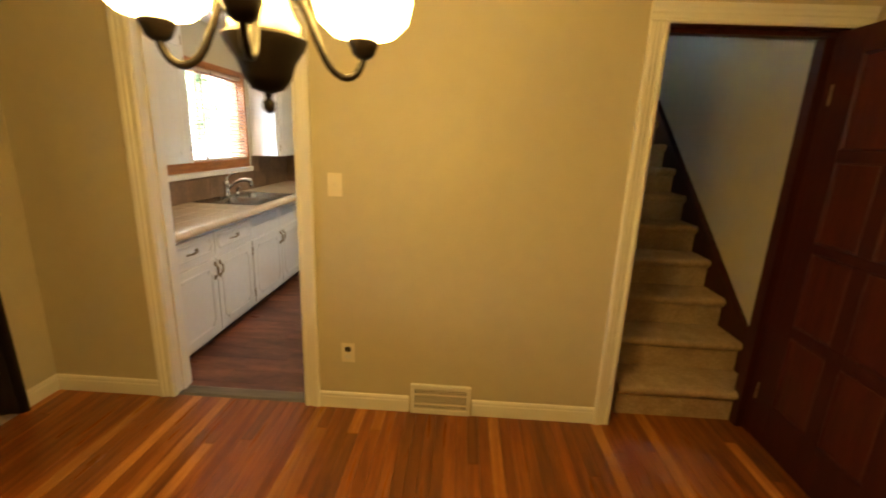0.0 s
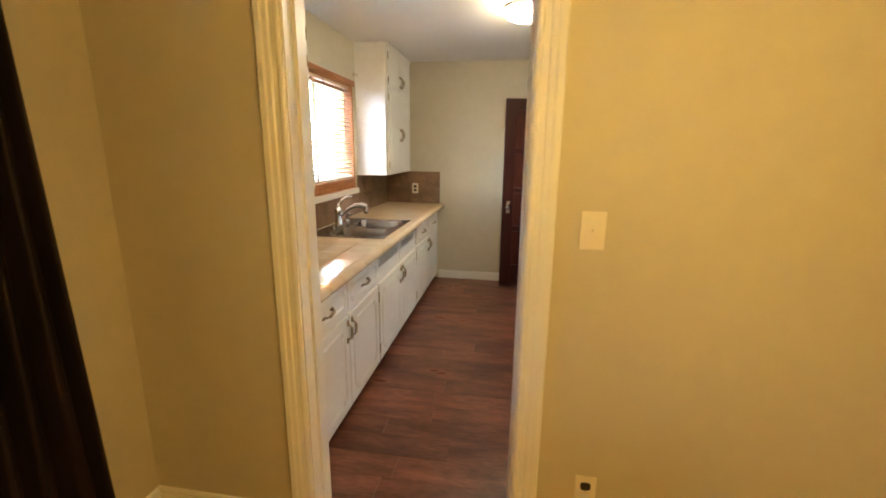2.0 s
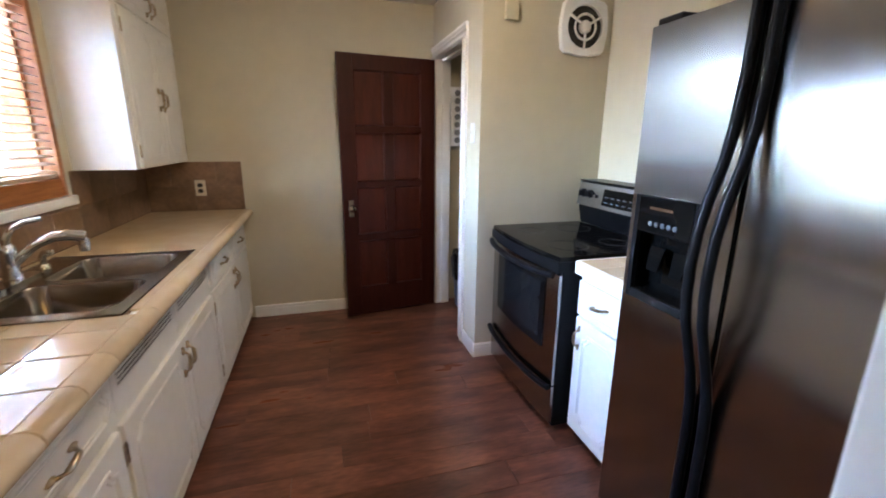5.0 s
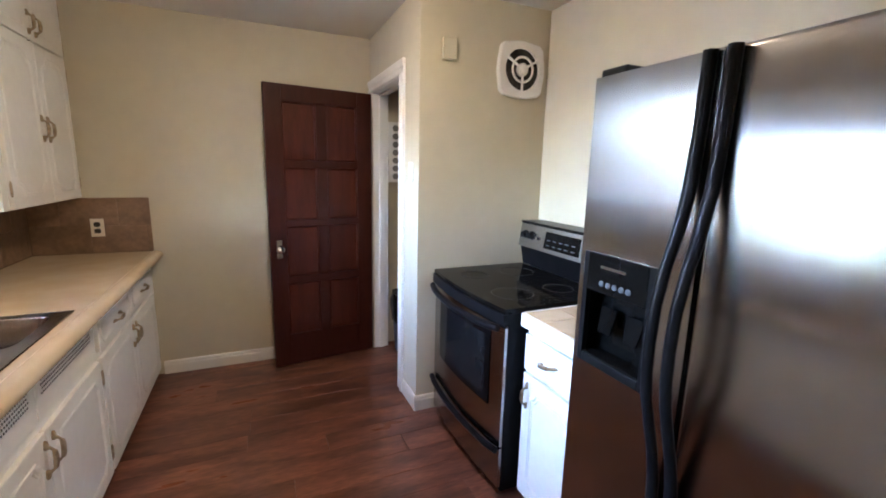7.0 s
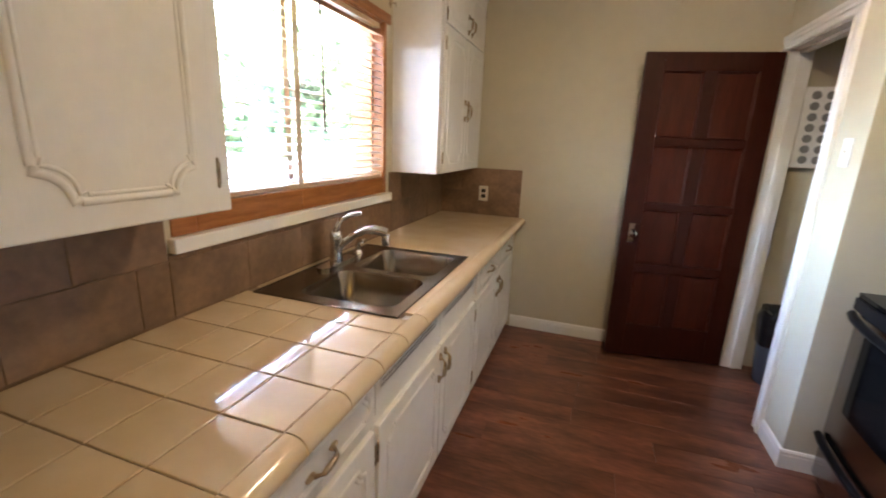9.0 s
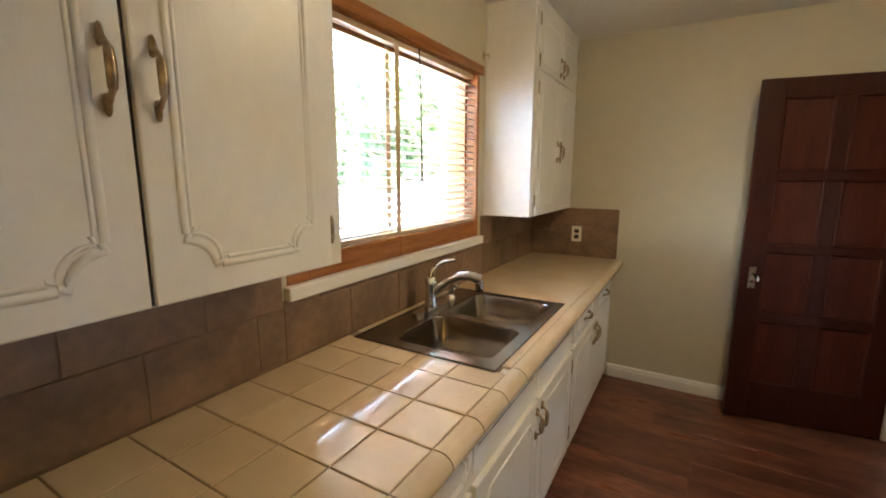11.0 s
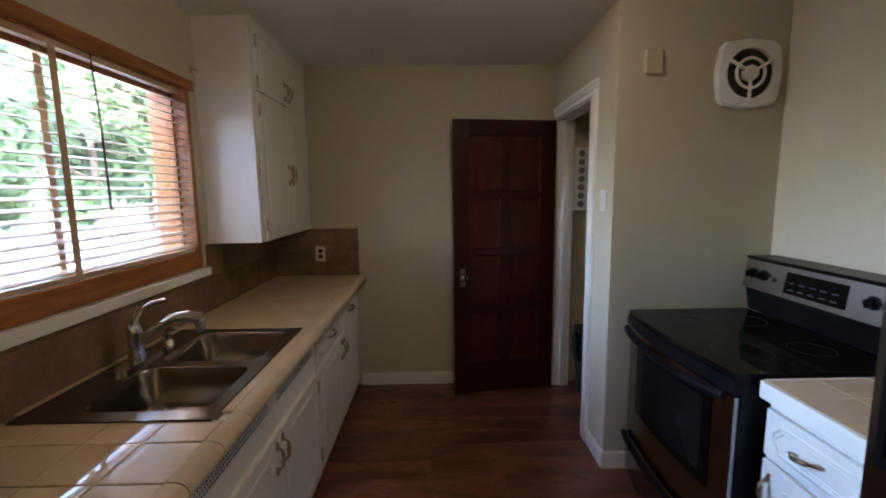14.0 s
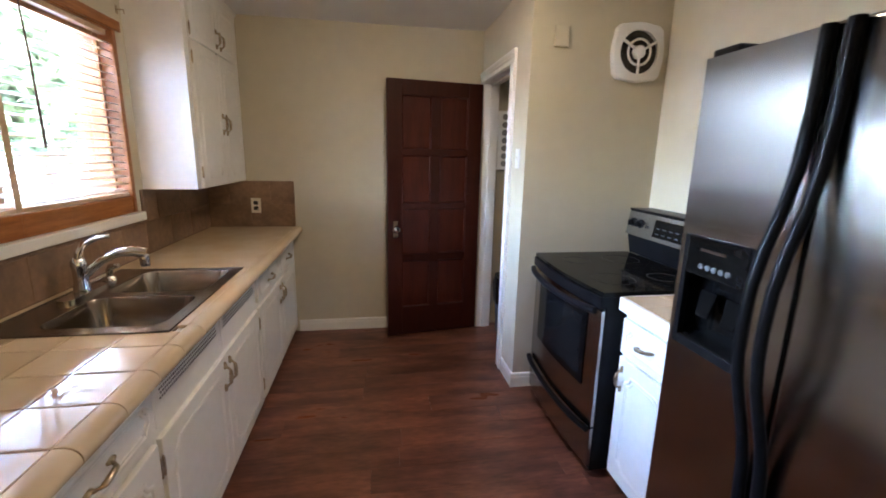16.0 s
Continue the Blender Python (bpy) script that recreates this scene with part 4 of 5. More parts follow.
part("control_panel", prism(bmesh.new(), [(0.470, 1.032), (0.490, 1.172), (0.505, 1.182), (0.62, 1.182), (0.62, 1.03)], (0, R0 - 0.003, 0), (1, 0, 0), (0, 0, 1), (0, R1 - R0 + 0.006, 0)), STEEL, stove, "sloping stainless control panel")
part("panel_cap", boxes((0.485, 0.632, R0 - 0.005, R1 + 0.005, 1.177, 1.188), bevel=0.003), BLACK, stove)
def on_panel(y, z, d=0.0):
    return (0.470 + 0.020 * (z - 1.032) / 0.14 - d, y, z)
for y in (4.945, 4.875, 4.355, 4.285):
    k = part("knob", lathe(bmesh.new(), [(0.026, 0.0), (0.026, -0.006), (0.020, -0.010), (0.017, -0.026), (0.004, -0.028)], on_panel(y, 1.108), 18, "x"), BLACK, stove, "", True)
    part("grip", boxes((0.446, 0.466, y - 0.004, y + 0.004, 1.091, 1.125), bevel=0.002), BLACK, k)
part("small_knob", lathe(bmesh.new(), [(0.011, 0.0), (0.010, -0.014), (0.003, -0.015)], on_panel(4.815, 1.100), 12, "x"), STEEL, stove, "", True)
disp = part("display", prism(bmesh.new(), [(0.468, 1.055), (0.484, 1.150), (0.50, 1.150), (0.50, 1.055)], (0, 4.455, 0), (1, 0, 0), (0, 0, 1), (0, 0.29, 0)), BLACK_GLASS, stove, "black oven clock display")
for i in range(5):
    for k in range(2):
        part("button_mark", boxes((0.4695 + k * 0.005, 0.4712 + k * 0.005, 4.485 + i * 0.052, 4.513 + i * 0.052, 1.072 + k * 0.03, 1.077 + k * 0.03)), BIN_GREY, disp)

# ---- refrigerator ----
fridge = thing("refrigerator", "stainless side-by-side refrigerator with black handles and ice dispenser", "refrigerator")
F0, F1, FZ, FF = 2.848, 3.756, 1.752, -0.138
MID = 3.385
part("cabinet", boxes((FF + 0.075, RX - 0.03, F0 + 0.004, F1 - 0.004, 0.02, FZ - 0.02), bevel=0.004), BLACK, fridge, "black cabinet sides")
def door_shape(y0, y1, z0, z1, cut=None):
    """A door with rounded front edges, with a square opening where the dispenser sits."""
    bm = bmesh.new()
    spans = [(y0, y1, z0, z1)] if not cut else [(y0, cut[0], z0, z1), (cut[1], y1, z0, z1), (cut[0], cut[1], z0, cut[2]), (cut[0], cut[1], cut[3], z1)]
    for a, b, c, e in spans:
        box(bm, FF, FF + 0.07, a, b, c, e)
    bmesh.ops.remove_doubles(bm, verts=bm.verts, dist=0.0001)
    if not cut:
        edges = [e for e in bm.edges if all(abs(v.co.x - FF) < 1e-4 for v in e.verts)]
        bmesh.ops.bevel(bm, geom=edges, offset=0.012, segments=3, profile=0.5, affect="EDGES")
    return bm
CUT = (3.492, 3.728, 0.935, 1.250)
left = part("freezer_door", door_shape(MID + 0.004, F1, 0.06, FZ, CUT), STEEL, fridge, "brushed stainless freezer door")
right = part("fridge_door", door_shape(F0, MID - 0.004, 0.06, FZ), STEEL, fridge, "brushed stainless refrigerator door", True)
part("kick_grille", boxes((FF + 0.03, FF + 0.09, F0 + 0.01, F1 - 0.01, 0.01, 0.056)), BLACK, fridge)
part("hinge_cover", boxes((FF + 0.008, FF + 0.16, F1 - 0.10, F1 - 0.008, FZ - 0.002, FZ + 0.022), bevel=0.006), BLACK, fridge)
part("hinge_cover", boxes((FF + 0.008, FF + 0.16, F0 + 0.008, F0 + 0.10, FZ - 0.002, FZ + 0.022), bevel=0.006), BLACK, fridge)
# dispenser
for a, b in ((CUT[0] - 0.012, CUT[0] + 0.012), (CUT[1] - 0.012, CUT[1] + 0.008)):
    part("dispenser_side", boxes((FF - 0.006, FF + 0.012, a, b, CUT[2] - 0.014, CUT[3] + 0.012), bevel=0.003), BLACK, left)
part("dispenser_sill", boxes((FF - 0.006, FF + 0.012, CUT[0] + 0.012, CUT[1] - 0.012, CUT[2] - 0.014, CUT[2] + 0.014), bevel=0.003), BLACK, left)
part("dispenser_panel", boxes((FF - 0.008, FF + 0.014, CUT[0] + 0.010, CUT[1] - 0.010, 1.148, CUT[3] + 0.012), bevel=0.004), BLACK_GLASS, left, "glossy black dispenser control panel")
part("recess", boxes((FF + 0.058, FF + 0.068, CUT[0], CUT[1], CUT[2], 1.15), (FF + 0.012, FF + 0.06, CUT[0], CUT[0] + 0.006, CUT[2], 1.15), (FF + 0.012, FF + 0.06, CUT[1] - 0.006, CUT[1], CUT[2], 1.15), (FF + 0.012, FF + 0.06, CUT[0], CUT[1], 1.142, 1.15)), BLACK_GLASS, left)
part("drip_tray", boxes((FF - 0.003, FF + 0.058, CUT[0] + 0.014, CUT[1] - 0.014, CUT[2] + 0.006, CUT[2] + 0.020), bevel=0.002), BLACK_GLASS, left)
for y in (3.56, 3.655):
    part("paddle", prism(bmesh.new(), [(-0.03, 0.0), (0.03, 0.0), (0.022, -0.075), (-0.022, -0.075)], (FF + 0.030, y, 1.10), (0, 1, 0), (0.22, 0, 1), (0.008, 0, 0)), BLACK_GLASS, left)
for i in range(5):
    part("button", lathe(bmesh.new(), [(0.0085, 0.0), (0.0085, -0.003), (0.006, -0.004)], (FF - 0.008, 3.560 + 0.024 * i, 1.178), 12, "x"), BIN_GREY, left)
part("badge", boxes((FF - 0.0095, FF - 0.0075, 3.575, 3.665, 1.222, 1.230)), CHROME, left, "small silver badge bar")
# handles: a long grip down each door that bows out at waist height
for y, s, d in ((MID + 0.026, 1, left), (MID - 0.026, -1, right)):
    pts = [(FF - 0.0135 - 0.078 * b, y, z) for z, b in ((FZ - 0.004, 0.0), (1.58, 0.02), (1.46, 0.13), (1.37, 0.36), (1.28, 0.72), (1.20, 0.93), (1.11, 1.0), (1.04, 0.98), (0.97, 0.86), (0.90, 0.62), (0.82, 0.32), (0.74, 0.12), (0.64, 0.02), (0.22, 0.0))]
    part("handle", sweep(bmesh.new(), pts, [0.0150] * 3 + [0.0135] * 8 + [0.0150] * 3, 12), BLACK, d, "long curved black handle", True, 70)

# ---- dining room: window, curtain, registers, chandelier ----
window_2 = tagged(new("window_2"), "dining room window with white sash and cream casing", "window", kind="structure")
V0, V1, Z0, Z1 = 1.30, 2.035, 0.90, 2.10
part("stool", boxes((DX - 0.19, DX + 0.035, V0 - 0.12, V1 + 0.075, 0.862, 0.905), bevel=0.005), TRIM, window_2, "cream painted window stool")
part("apron", boxes((DX, DX + 0.018, V0 - 0.09, V1 + 0.05, 0.757, 0.862), bevel=0.004), TRIM, window_2)
casing("casing", window_2, CASING, (0, 0, 1.20), (DX, V1 - 0.005, 0.905), (0, 1, 0), (1, 0, 0))
casing("casing", window_2, CASING, (0, 0, 1.20), (DX, V0 + 0.005, 0.905), (0, -1, 0), (1, 0, 0))
casing("head_casing", window_2, CASING, (0, V1 - V0 + 0.17, 0), (DX, V0 - 0.085, 2.095), (0, 0, 1), (1, 0, 0))
part("reveal", boxes((DX - 0.19, DX, V1 - 0.018, V1 + 0.002, 0.905, 2.10), (DX - 0.19, DX, V0 - 0.002, V0 + 0.018, 0.905, 2.10), (DX - 0.19, DX, V0, V1, 2.082, 2.102)), TRIM, window_2)
WX = DX - 0.045
for a, b in ((V0 + 0.018, V1 - 0.018),):
    s = part("sash", boxes((WX - 0.02, WX + 0.02, a, a + 0.030, 0.905, 2.082), (WX - 0.02, WX + 0.02, b - 0.030, b, 0.905, 2.082), (WX - 0.019, WX + 0.019, a + 0.030, b - 0.030, 0.905, 0.955), (WX - 0.019, WX + 0.019, a + 0.030, b - 0.030, 2.035, 2.082), bevel=0.003), VINYL_FRAME, window_2)
    pane = part("pane", boxes((WX - 0.002, WX + 0.002, a + 0.026, b - 0.026, 0.95, 2.04)), TINTED, s, "pane with a grey tint added to dim the porch view")

curtain = thing("curtain", "dark brown floor-length curtain hanging beside the window", "curtain")
bm = bmesh.new()
NC, NR = 60, 24
grid = []
for j in range(NR + 1):
    t = j / NR
    z = 2.28 - t * 2.245
    row = []
    for i in range(NC + 1):
        s = i / NC
        y = 2.060 - 0.130 * t + s * (0.205 + 0.195 * t)
        fold = 0.030 * math.sin(s * 26 + 0.6 * math.sin(t * 3)) + 0.012 * math.sin(s * 53 + t * 2.0) + 0.012 * t * math.sin(s * 9)
        hem = 0.05 * max(0.0, math.sin(s * 7.5 + 2.6)) if j == NR else 0
        row.append(bm.verts.new((DX + 0.075 + fold * (0.6 + 0.5 * t), y, z + hem)))
    grid.append(row)
for j in range(NR):
    for i in range(NC):
        bm.faces.new((grid[j][i], grid[j][i + 1], grid[j + 1][i + 1], grid[j + 1][i]))
bmesh.ops.solidify(bm, geom=bm.faces[:], thickness=0.003)
part("cloth", bm, CURTAIN, curtain, "", True, 80)
rod = thing("curtain_rod", "dark metal curtain rod above the dining room window", "curtain rod")
part("rod", sweep(bmesh.new(), [(DX + 0.085, 0.60, 2.29), (DX + 0.085, 2.46, 2.29)], 0.011, 10), IRON, rod, "", True)
for y in (0.60, 2.46):
    part("finial", lathe(bmesh.new(), [(0.011, -0.02), (0.024, 0.0), (0.011, 0.024)], (DX + 0.085, y, 2.29), 12, "y"), IRON, rod, "", True)
for y in (0.70, 2.40):
    part("bracket", sweep(bmesh.new(), [(DX, y, 2.27), (DX + 0.085, y, 2.27), (DX + 0.085, y, 2.282)], 0.006, 6), IRON, rod)


def register(label, at, turn, w, h, bays=0):
    """A baseboard register facing -y before it is turned; its origin is the lower left corner."""
    r = thing("air_register", label, "air register", at, turn=turn)
    part("frame", boxes((0, w, -0.022, 0, 0, 0.028), (0, w, -0.022, 0, h - 0.026, h), (0, 0.026, -0.022, 0, 0.028, h - 0.026), (w - 0.026, w, -0.022, 0, 0.028, h - 0.026), bevel=0.003), TRIM, r)
    part("backing", boxes((0.02, w - 0.02, -0.006, -0.001, 0.02, h - 0.02)), FAN_DARK, r)
    n = 0 if bays else int((w - 0.06) / 0.0125)
    for i in range(1, bays):
        x = 0.026 + (w - 0.052) * i / bays
        part("mullion", boxes((x - 0.0035, x + 0.0035, -0.021, -0.006, 0.028, h - 0.026)), TRIM, r)
    for i in range(9 if bays else 0):
        z = 0.030 + (h - 0.060) * (i + 0.5) / 9
        part("louvre", prism(bmesh.new(), [(-0.018, -0.002), (-0.014, 0.001), (-0.014, 0.003), (-0.018, 0.0)], (0.026, 0, z), (0, 1, 0), (0, 0, 1), (w - 0.052, 0, 0)), PLATE, r)
    for i in range(n):
        x = 0.030 + (w - 0.06) * (i + 0.5) / n
        part("slat", prism(bmesh.new(), [(-0.0032, 0), (0.0032, 0), (0.0045, 0.010), (-0.0018, 0.010)], (x, -0.018, 0.026), (1, 0, 0), (0, 1, 0), (0, 0, h - 0.052)), PLATE, r)
    for k in () if bays else (1, 2):
        part("bar", boxes((0.026, w - 0.026, -0.020, -0.012, h * k / 3 - 0.003, h * k / 3 + 0.003)), PLATE, r)
    return r


register("cream metal baseboard register on the dining room wall", (-0.212, DW, 0.0), 0, 0.338, 0.178)
register("cream metal baseboard register under the dining room window", (DX, 1.372, 0.0), 90, 0.354, 0.19, 8)

def smooth_line(pts, n=4):
    """A smooth curve through the points."""
    out = []
    for i in range(len(pts) - 1):
        p0, p1, p2, p3 = (Vector(pts[max(0, min(len(pts) - 1, i + k))]) for k in (-1, 0, 1, 2))
        for j in range(n):
            t = j / n
            out.append(tuple(0.5 * (2 * p1 + (p2 - p0) * t + (2 * p0 - 5 * p1 + 4 * p2 - p3) * t * t + (3 * p1 - p0 - 3 * p2 + p3) * t ** 3)))
    return out + [tuple(pts[-1])]


lamp = thing("chandelier", "three-arm chandelier with dark iron bowl and lit white globes", "chandelier", (-0.29, 1.16, 1.53))
part("finial", lathe(bmesh.new(), [(0.004, 0.0), (0.009, 0.006), (0.010, 0.016), (0.005, 0.022), (0.008, 0.032)], (0, 0, 0), 14), IRON, lamp, "", True, 60)
part("bowl", lathe(bmesh.new(), [(0.008, 0.030), (0.024, 0.036), (0.036, 0.052), (0.043, 0.075), (0.058, 0.098), (0.062, 0.108), (0.056, 0.114), (0.02, 0.118)], (0, 0, 0), 28), IRON, lamp, "dark iron bowl", True, 60)
part("column", lathe(bmesh.new(), [(0.05, 0.114), (0.052, 0.128), (0.040, 0.150), (0.026, 0.19), (0.034, 0.24), (0.024, 0.30), (0.014, 0.34), (0.012, 0.36)], (0, 0, 0), 24), IVORY_GOLD, lamp, "ivory and gold glazed column", True, 60)
part("stem", sweep(bmesh.new(), [(0, 0, 0.35), (0, 0, 0.905)], 0.007, 8), IRON, lamp)
part("canopy", lathe(bmesh.new(), [(0.012, 0.86), (0.05, 0.885), (0.062, 0.908)], (0, 0, 0), 24), IRON, lamp, "", True)
for a in (28, 190, 285):
    c, s = math.cos(radians(a)), math.sin(radians(a))
    arm = [(0.030, 0.180), (0.055, 0.165), (0.075, 0.120), (0.095, 0.080), (0.118, 0.064), (0.138, 0.070), (0.149, 0.088), (0.152, 0.100)]
    part("arm", sweep(bmesh.new(), [(r * c, r * s, z) for r, z in smooth_line(arm)], 0.0063, 8), IRON, lamp, "curled iron arm", True, 60)
    part("cup", lathe(bmesh.new(), [(0.010, 0.096), (0.018, 0.102), (0.026, 0.122), (0.022, 0.126)], (0.152 * c, 0.152 * s, 0), 18), IRON, lamp, "", True, 60)
    part("globe", lathe(bmesh.new(), [(0.022, 0.124), (0.050, 0.131), (0.072, 0.152), (0.080, 0.184), (0.074, 0.220), (0.058, 0.243), (0.048, 0.248)], (0.152 * c, 0.152 * s, 0), 28), GLOBE, lamp, "lit opal glass globe", True, 60)

# ---- outside the windows ----
GZ = -0.55
structure("ground", boxes((-1200, 1200, -1200, 1200, GZ - 0.3, GZ)), LAWN, "mown green lawn reaching the horizon", "ground")
tagged(part("yard", boxes((-34, -3.7, -30, 60, GZ - 0.05, GZ + 0.02)), CONCRETE), "wide pale concrete yard beside the house", "yard", kind="structure")
tagged(part("porch_floor", boxes((-5.75, DX - 0.22, -2.44, 3.95, GZ, -0.10)), CONCRETE), "pale concrete porch outside the dining room", "porch", kind="structure")


def tree(label, at, height, spread, seed, leaves=2600):
    rnd = random.Random(seed)
    t = thing("tree", label, "tree", at, "garden trees")
    trunk = bmesh.new()
    sweep(trunk, [(0, 0, 0), (0.05, 0.03, height * 0.25), (0.12, -0.05, height * 0.5), (0.05, 0.05, height * 0.8)], [0.20, 0.15, 0.11, 0.03], 10)
    tips = []
    for i in range(9):
        a, h = i * 2.4 + rnd.uniform(-0.4, 0.4), height * rnd.uniform(0.3, 0.7)
        r = spread * rnd.uniform(0.5, 0.9)
        tip = (r * math.cos(a), r * math.sin(a), h + height * rnd.uniform(0.08, 0.25))
        sweep(trunk, [(0.08, 0, h), (tip[0] * 0.5, tip[1] * 0.5, h + (tip[2] - h) * 0.65), tip], [0.06, 0.04, 0.012], 6)
        tips.append(tip)
    part("trunk", trunk, BARK, t, "", True)
    clumps = [(Vector(p), spread * rnd.uniform(0.25, 0.42)) for p in tips] + [(Vector((rnd.uniform(-1, 1) * spread * 0.5, rnd.uniform(-1, 1) * spread * 0.5, height * rnd.uniform(0.2, 0.98))), spread * rnd.uniform(0.22, 0.4)) for _ in range(10)]
    verts, faces = [], []
    for i in range(leaves):
        c, r = rnd.choice(clumps)
        d = Vector((rnd.gauss(0, 1), rnd.gauss(0, 1), rnd.gauss(0, 1)))
        p = c + d.normalized() * r * rnd.uniform(0.4, 1.05)
        u = Vector((rnd.gauss(0, 1), rnd.gauss(0, 1), rnd.gauss(0, 1))).normalized()
        v = u.cross(d).normalized() * rnd.uniform(0.14, 0.22)
        u = u * rnd.uniform(0.22, 0.36)
        k = len(verts)
        verts += [p - u, p + v, p + u, p - v]
        faces.append((k, k + 1, k + 2, k + 3))
    me = bpy.data.meshes.new("crown")
    me.from_pydata([tuple(v) for v in verts], [], faces)
    me.materials.append(LEAF)
    crown = new("crown", me)
    crown.parent = t
    tagged(crown, "uneven green leafy crown", kind="stuff")


for n, (tx, ty, th, ts) in enumerate(((-14.5, 20.0, 8.5, 4.2), (-23.0, 19.0, 4.6, 3.2), (-27.0, 26.0, 6.0, 4.0), (-17.5, 28.0, 11.0, 5.2), (-33.0, 19.5, 5.2, 3.6), (-23.0, 36.0, 12.0, 5.8), (-12.0, 33.0, 10.0, 5.0))):
    tree("broad green leafy tree standing beyond the pale yard", (tx, ty, GZ), th, ts, n + 1, 8000)

pillar = thing("brick_pillar", "red brick porch pillar with pale mortar joints", "pillar", (-5.175, 3.525, 0.26))
PW, PD, PH = 0.65, 0.65, 1.69
part("core", boxes((-PW / 2 + 0.008, PW / 2 - 0.008, -PD / 2 + 0.008, PD / 2 - 0.008, 0, PH)), MORTAR, pillar)
parapet = thing("porch_wall", "low porch wall with a white painted cap", "low wall")
part("base", boxes((-5.45, -4.90, -2.44, 3.85, -0.10, 0.19)), SIDING, parapet)
part("cap", boxes((-5.53, -4.82, -2.44, 3.93, 0.19, 0.26), bevel=0.01), SIDING, parapet, "white painted cap")
porch_roof = thing("porch_roof", "white painted porch soffit and beam on a brick pillar", "porch roof", (0, 0, 0))
# soffit runs on unseen beyond the beam, extra depth to shade the pillar
part("soffit", boxes((-6.30, DX - 0.21, -2.6, 3.75, 2.30, 2.42)), SIDING, porch_roof)
part("beam", boxes((-5.50, -4.85, -2.44, 3.84, 1.95, 2.30)), SIDING, porch_roof)
# unseen end wall, added to cut the sky light on pillar and window
porch_blocker = thing("porch_light_blocker", "added unseen white wall that blocks sky light from the porch", "wall")
part("wall", boxes((-5.60, DX - 0.21, -2.6, -2.45, -0.55, 2.30)), SIDING, porch_blocker)

# ---- pieces: bricks, tiles, planks ----
def piece_mesh(name, sx, sy, sz, bevel, mat):
    bm = boxes((-sx / 2, sx / 2, -sy / 2, sy / 2, -sz, 0))
    top = [e for e in bm.edges if all(v.co.z > -1e-5 for v in e.verts)]
    bmesh.ops.bevel(bm, geom=top, offset=bevel, segments=2 if bevel > 0.002 else 1, profile=0.5, affect="EDGES")
    me = bpy.data.meshes.new(name)
    bm.to_mesh(me)
    bm.free()
    me.materials.append(mat)
    return me


MESHES = {}


def piece(name, parent, size, bevel, mat, m):
    key = (name, mat.name, tuple(round(s, 3) for s in size))
    if key not in MESHES:
        MESHES[key] = piece_mesh(name, *size, bevel, mat)
    ob = new(name, MESHES[key])
    ob.parent = parent
    ob.matrix_basis = m
    return ob


rnd = random.Random(7)
# bricks of the porch pillar
for row in range(25):
    z = 0.036 + row * 0.0675
    off = 0.104 if row % 2 else 0.0
    for sy, y in ((-1, -PD / 2), (1, PD / 2)):
        x = -PW / 2 - off
        while x < PW / 2 - 0.02:
            a, b = max(x, -PW / 2), min(x + 0.199, PW / 2)
            if b - a > 0.04:
                piece("brick", pillar, (b - a, 0.053, 0.03), 0.003, BRICK, pose((a + b) / 2, y + sy * rnd.uniform(0, 0.003), z, -90 * sy, 0, 0))
            x += 0.208
    for sx, x in ((-1, -PW / 2), (1, PW / 2)):
        y = -PD / 2 + 0.035 - off
        while y < PD / 2 - 0.05:
            a, b = max(y, -PD / 2 + 0.035), min(y + 0.198, PD / 2 - 0.035)
            if b - a > 0.04:
                piece("brick", pillar, (0.053, b - a, 0.03), 0.003, BRICK, pose(x + sx * rnd.uniform(0, 0.003), (a + b) / 2, z, 0, 90 * sx, 0))
            y += 0.208

# counter tiles: rows across, with a bullnose row along the front
PITCH, CT = 0.1565, 0.9
ys = [3.283 + PITCH * k for k in range(-4, 20)]
NOSE = [(0, 0), (0.020, 0.0), (0.034, -0.004), (0.044, -0.012), (0.050, -0.023), (0.051, -0.034), (0.046, -0.043), (0.028, -0.044), (0.028, -0.014), (0, -0.012)]
SEAM = 3.283 + PITCH * 5
part("slab", boxes((-2.325, -1.693, T1 - 0.012, BY - 0.014, CT - 0.011, CT), bevel=0.002), TILE, counter, "smooth jointless far end of the counter")
part("front_strip", boxes((-1.738, -1.693, SEAM + 0.002, T1 - 0.0125, CT - 0.011, CT), bevel=0.002), TILE, counter)
part("back_strip", boxes((-2.325, S0 + 0.012, SEAM + 0.002, T1 - 0.0125, CT - 0.011, CT), bevel=0.002), TILE, counter)
part("edge_strip", prism(bmesh.new(), NOSE, (-1.690, SEAM + 0.002, CT + 0.001), (1, 0, 0), (0, 0, 1), (0, BY - 0.016 - SEAM, 0)), TILE, counter, "", True, 40)
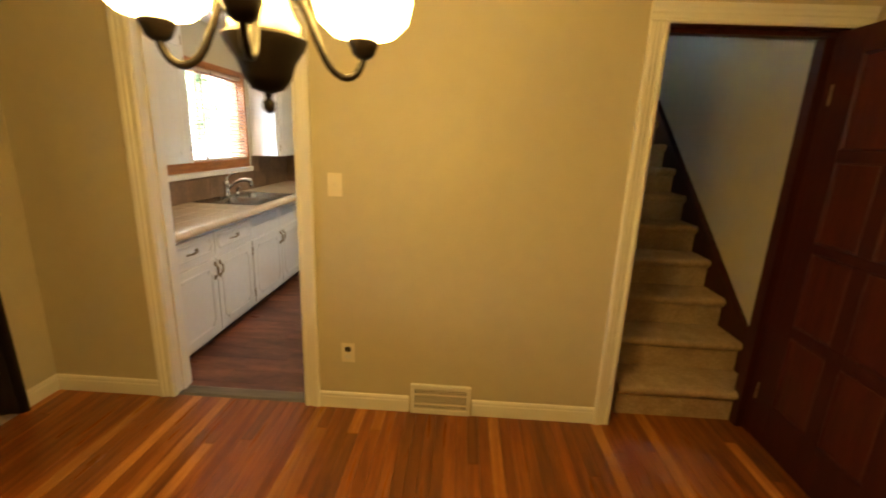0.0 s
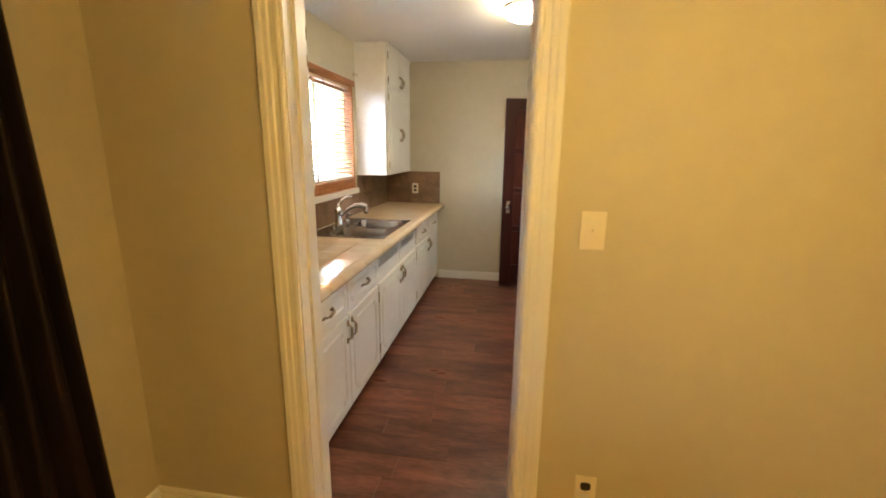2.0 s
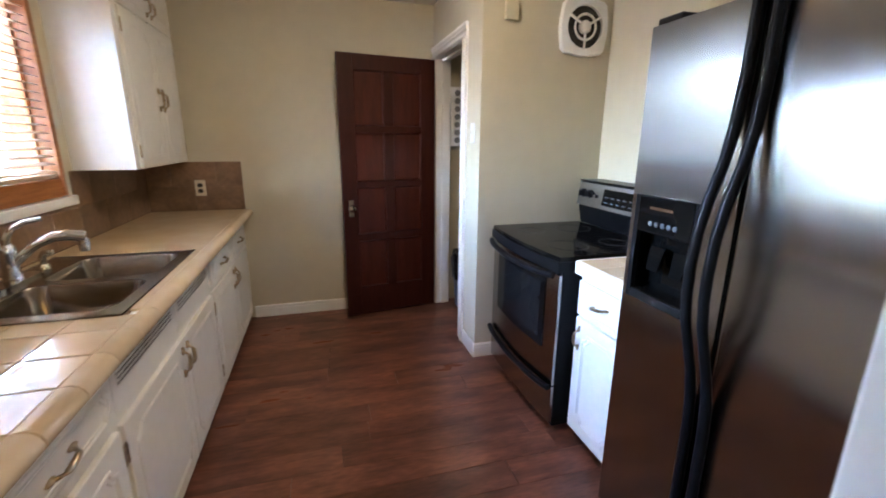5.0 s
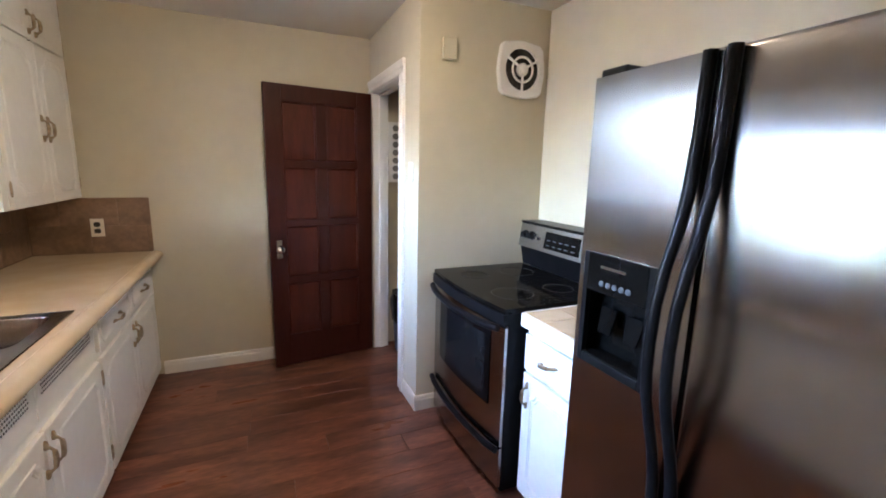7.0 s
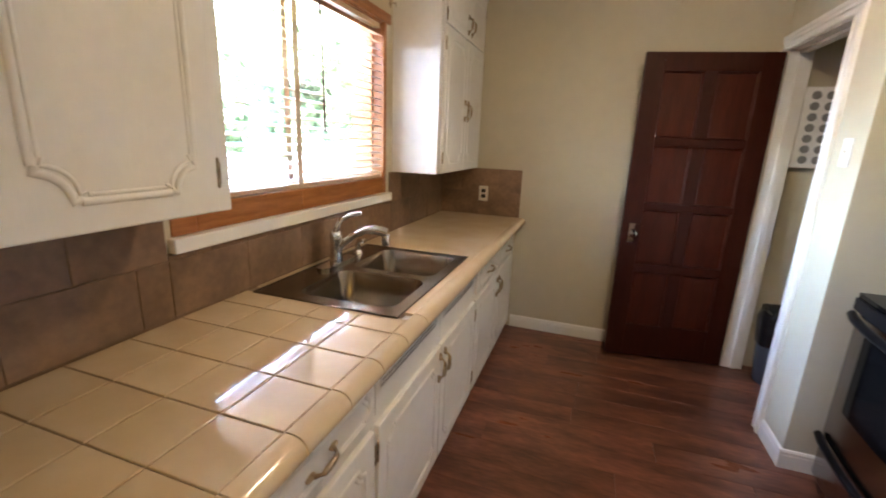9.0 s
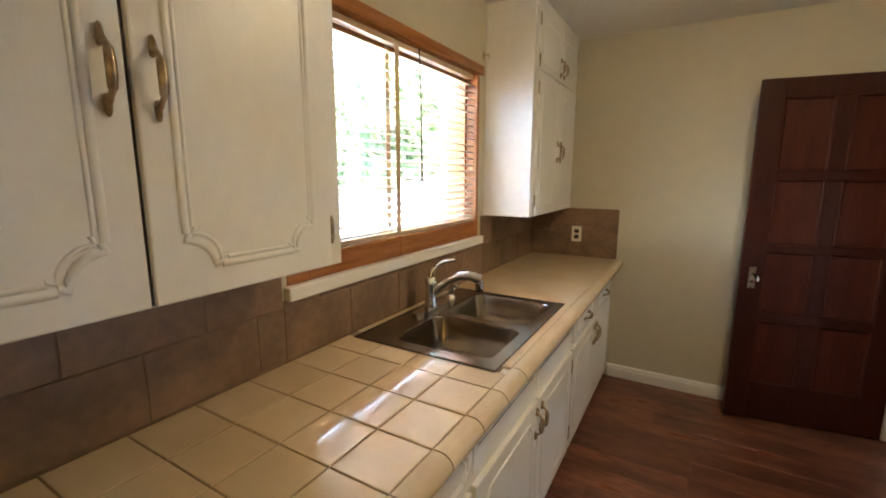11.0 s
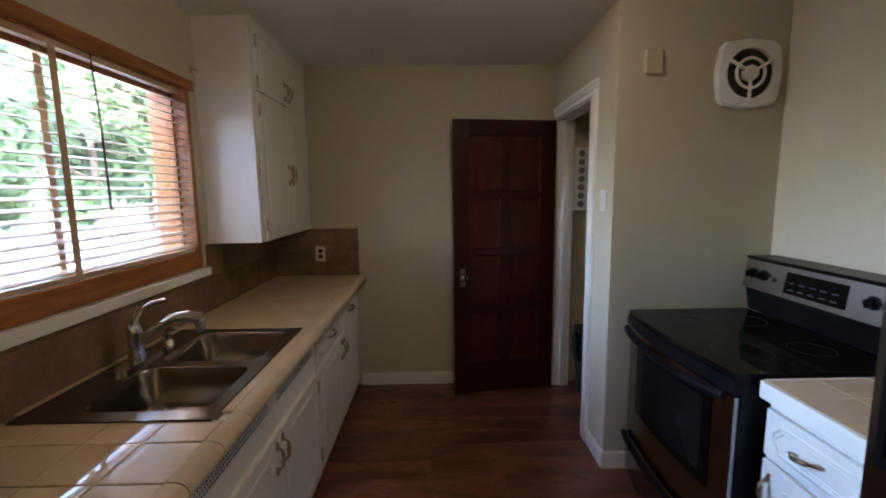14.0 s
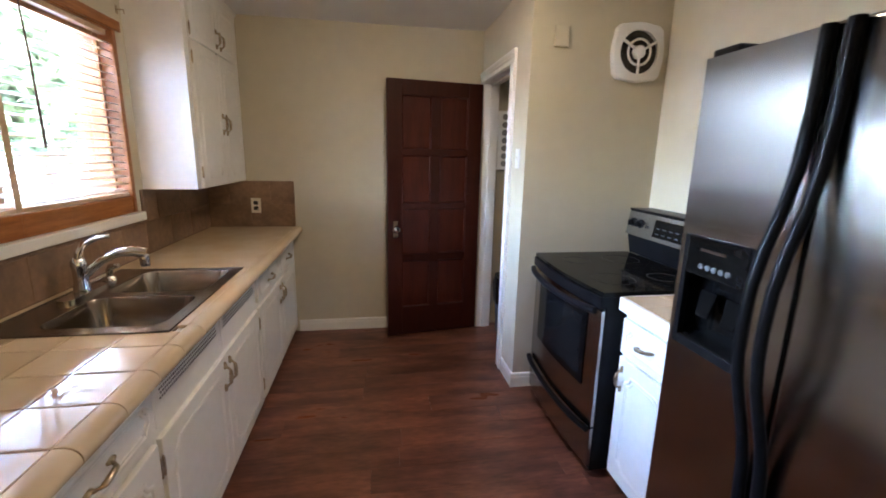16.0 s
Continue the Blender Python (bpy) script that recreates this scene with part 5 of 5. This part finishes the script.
for y in ys:
    a, b = max(y, KW + 0.004), min(y + PITCH, SEAM)
    if b - a < 0.03:
        continue
    cols = [(-2.325, -2.156), (-2.156, -2.000), (-2.000, -1.846), (-1.846, -1.692)]
    for c0, c1 in cols:
        if b > T0 + 0.01 and a < T1 - 0.01 and c1 > S0 + 0.06:
            p1 = min(b, T0 + 0.012)
            if p1 - a > 0.02:
                piece("tile", counter, (c1 - c0 - 0.004, p1 - a - 0.004, 0.012), 0.0025, TILE, pose((c0 + c1) / 2, (a + p1) / 2, CT + rnd.uniform(-0.0004, 0.0004)))
            continue
        piece("tile", counter, (c1 - c0 - 0.004, b - a - 0.004, 0.012), 0.0025, TILE, pose((c0 + c1) / 2, (a + b) / 2, CT + rnd.uniform(-0.0004, 0.0004), rnd.uniform(-0.12, 0.12), rnd.uniform(-0.12, 0.12)))
    bm = bmesh.new()
    prism(bm, NOSE, (-1.690, a + 0.002, CT + 0.001), (1, 0, 0), (0, 0, 1), (0, b - a - 0.004, 0))
    part("edge_tile", bm, TILE, counter, "", True, 40)
for i in range(4):
    for k in range(3):
        x0, y0 = -0.018 + 0.165 * i, 3.802 + 0.13 * k
        piece("tile", small_counter, (0.161, 0.126, 0.010), 0.002, TILE, pose(x0 + 0.0825, y0 + 0.065, 0.902))

# backsplash tiles: two courses, half a tile apart
def splash_run(a0, a1, z0, z1, place):
    z, row = z0, 0
    while z < z1 - 0.01:
        zt = min(z + 0.176, z1)
        a = a0 - (0.15 if row % 2 else 0.0)
        while a < a1 - 0.005:
            b0, b1 = max(a, a0), min(a + 0.303, a1)
            if b1 - b0 > 0.012:
                place(b0, b1, z, zt)
            a += 0.303
        z, row = zt, row + 1


def side_tile(a, b, z0, z1):
    piece("tile", backsplash, (z1 - z0 - 0.003, b - a - 0.003, 0.008), 0.0015, SPLASH, pose(KX + 0.0105 + rnd.uniform(-0.0004, 0.0004), (a + b) / 2, (z0 + z1) / 2, 0, 90, 0))


def end_tile(a, b, z0, z1):
    piece("tile", backsplash, (b - a - 0.003, z1 - z0 - 0.003, 0.008), 0.0015, SPLASH, pose((a + b) / 2, BY - 0.0105 + rnd.uniform(-0.0004, 0.0004), (z0 + z1) / 2, 90, 0, 0))


splash_run(KW + 0.004, 3.735, 0.904, 1.258, side_tile)
splash_run(3.735, 5.19, 0.904, 1.096, side_tile)
splash_run(5.19, BY - 0.012, 0.904, 1.258, side_tile)
splash_run(-2.322, -1.690, 0.904, 1.260, end_tile)

# kitchen planks run across the room, dining strips along it
y, row = 2.60, 0
while y < BY + 0.1:
    x = -1.80 - rnd.uniform(0.1, 1.0)
    reach = 0.70 if y < 5.0 else 1.3
    while x < reach:
        n = rnd.choice((1.22, 1.22, 0.92))
        a, b = max(x, -1.86), min(x + n, reach)
        if b - a > 0.05 and not (a > RX):
            piece("plank", floor_kitchen, (round(b - a, 2) - 0.001, 0.1493, 0.006), 0.0006, VINYL, pose((a + b) / 2, y + 0.075, 0.0))
        x += n
    y += 0.150
x = DX
while x < DR:
    y = DB + 0.6 - rnd.uniform(0.0, 1.2)
    stop = 2.72 if x > 0.84 else 2.60
    while y < stop:
        n = rnd.choice((1.2, 1.5, 1.8, 2.4))
        if stop - y - n < 0.2:
            n = stop - y
        a, b = max(y, -0.35), min(y + n, stop)
        if b - a > 0.06:
            piece("floor_strip", floor_dining, (0.0565, round(b - a, 1) - 0.001 if b < stop - 0.01 else b - a, 0.008), 0.0010, OAK_PALE if rnd.random() < 0.13 else OAK, pose(x + 0.0286, b - (round(b - a, 1) if b < stop - 0.01 else b - a) / 2, 0.0))
        y += n
    x += 0.0572
bm = bmesh.new()
x = DX
while x < DR:
    y = DB
    while y < -0.34:
        n = rnd.choice((0.6, 0.9, 1.2))
        box(bm, x + 0.0005, x + 0.0567, y, min(y + n, -0.351) - 0.001, -0.008, 0.0)
        y += n
    x += 0.0572
rest = part("floor_strips", bm, OAK, floor_dining)
tagged(rest, kind="stuff")
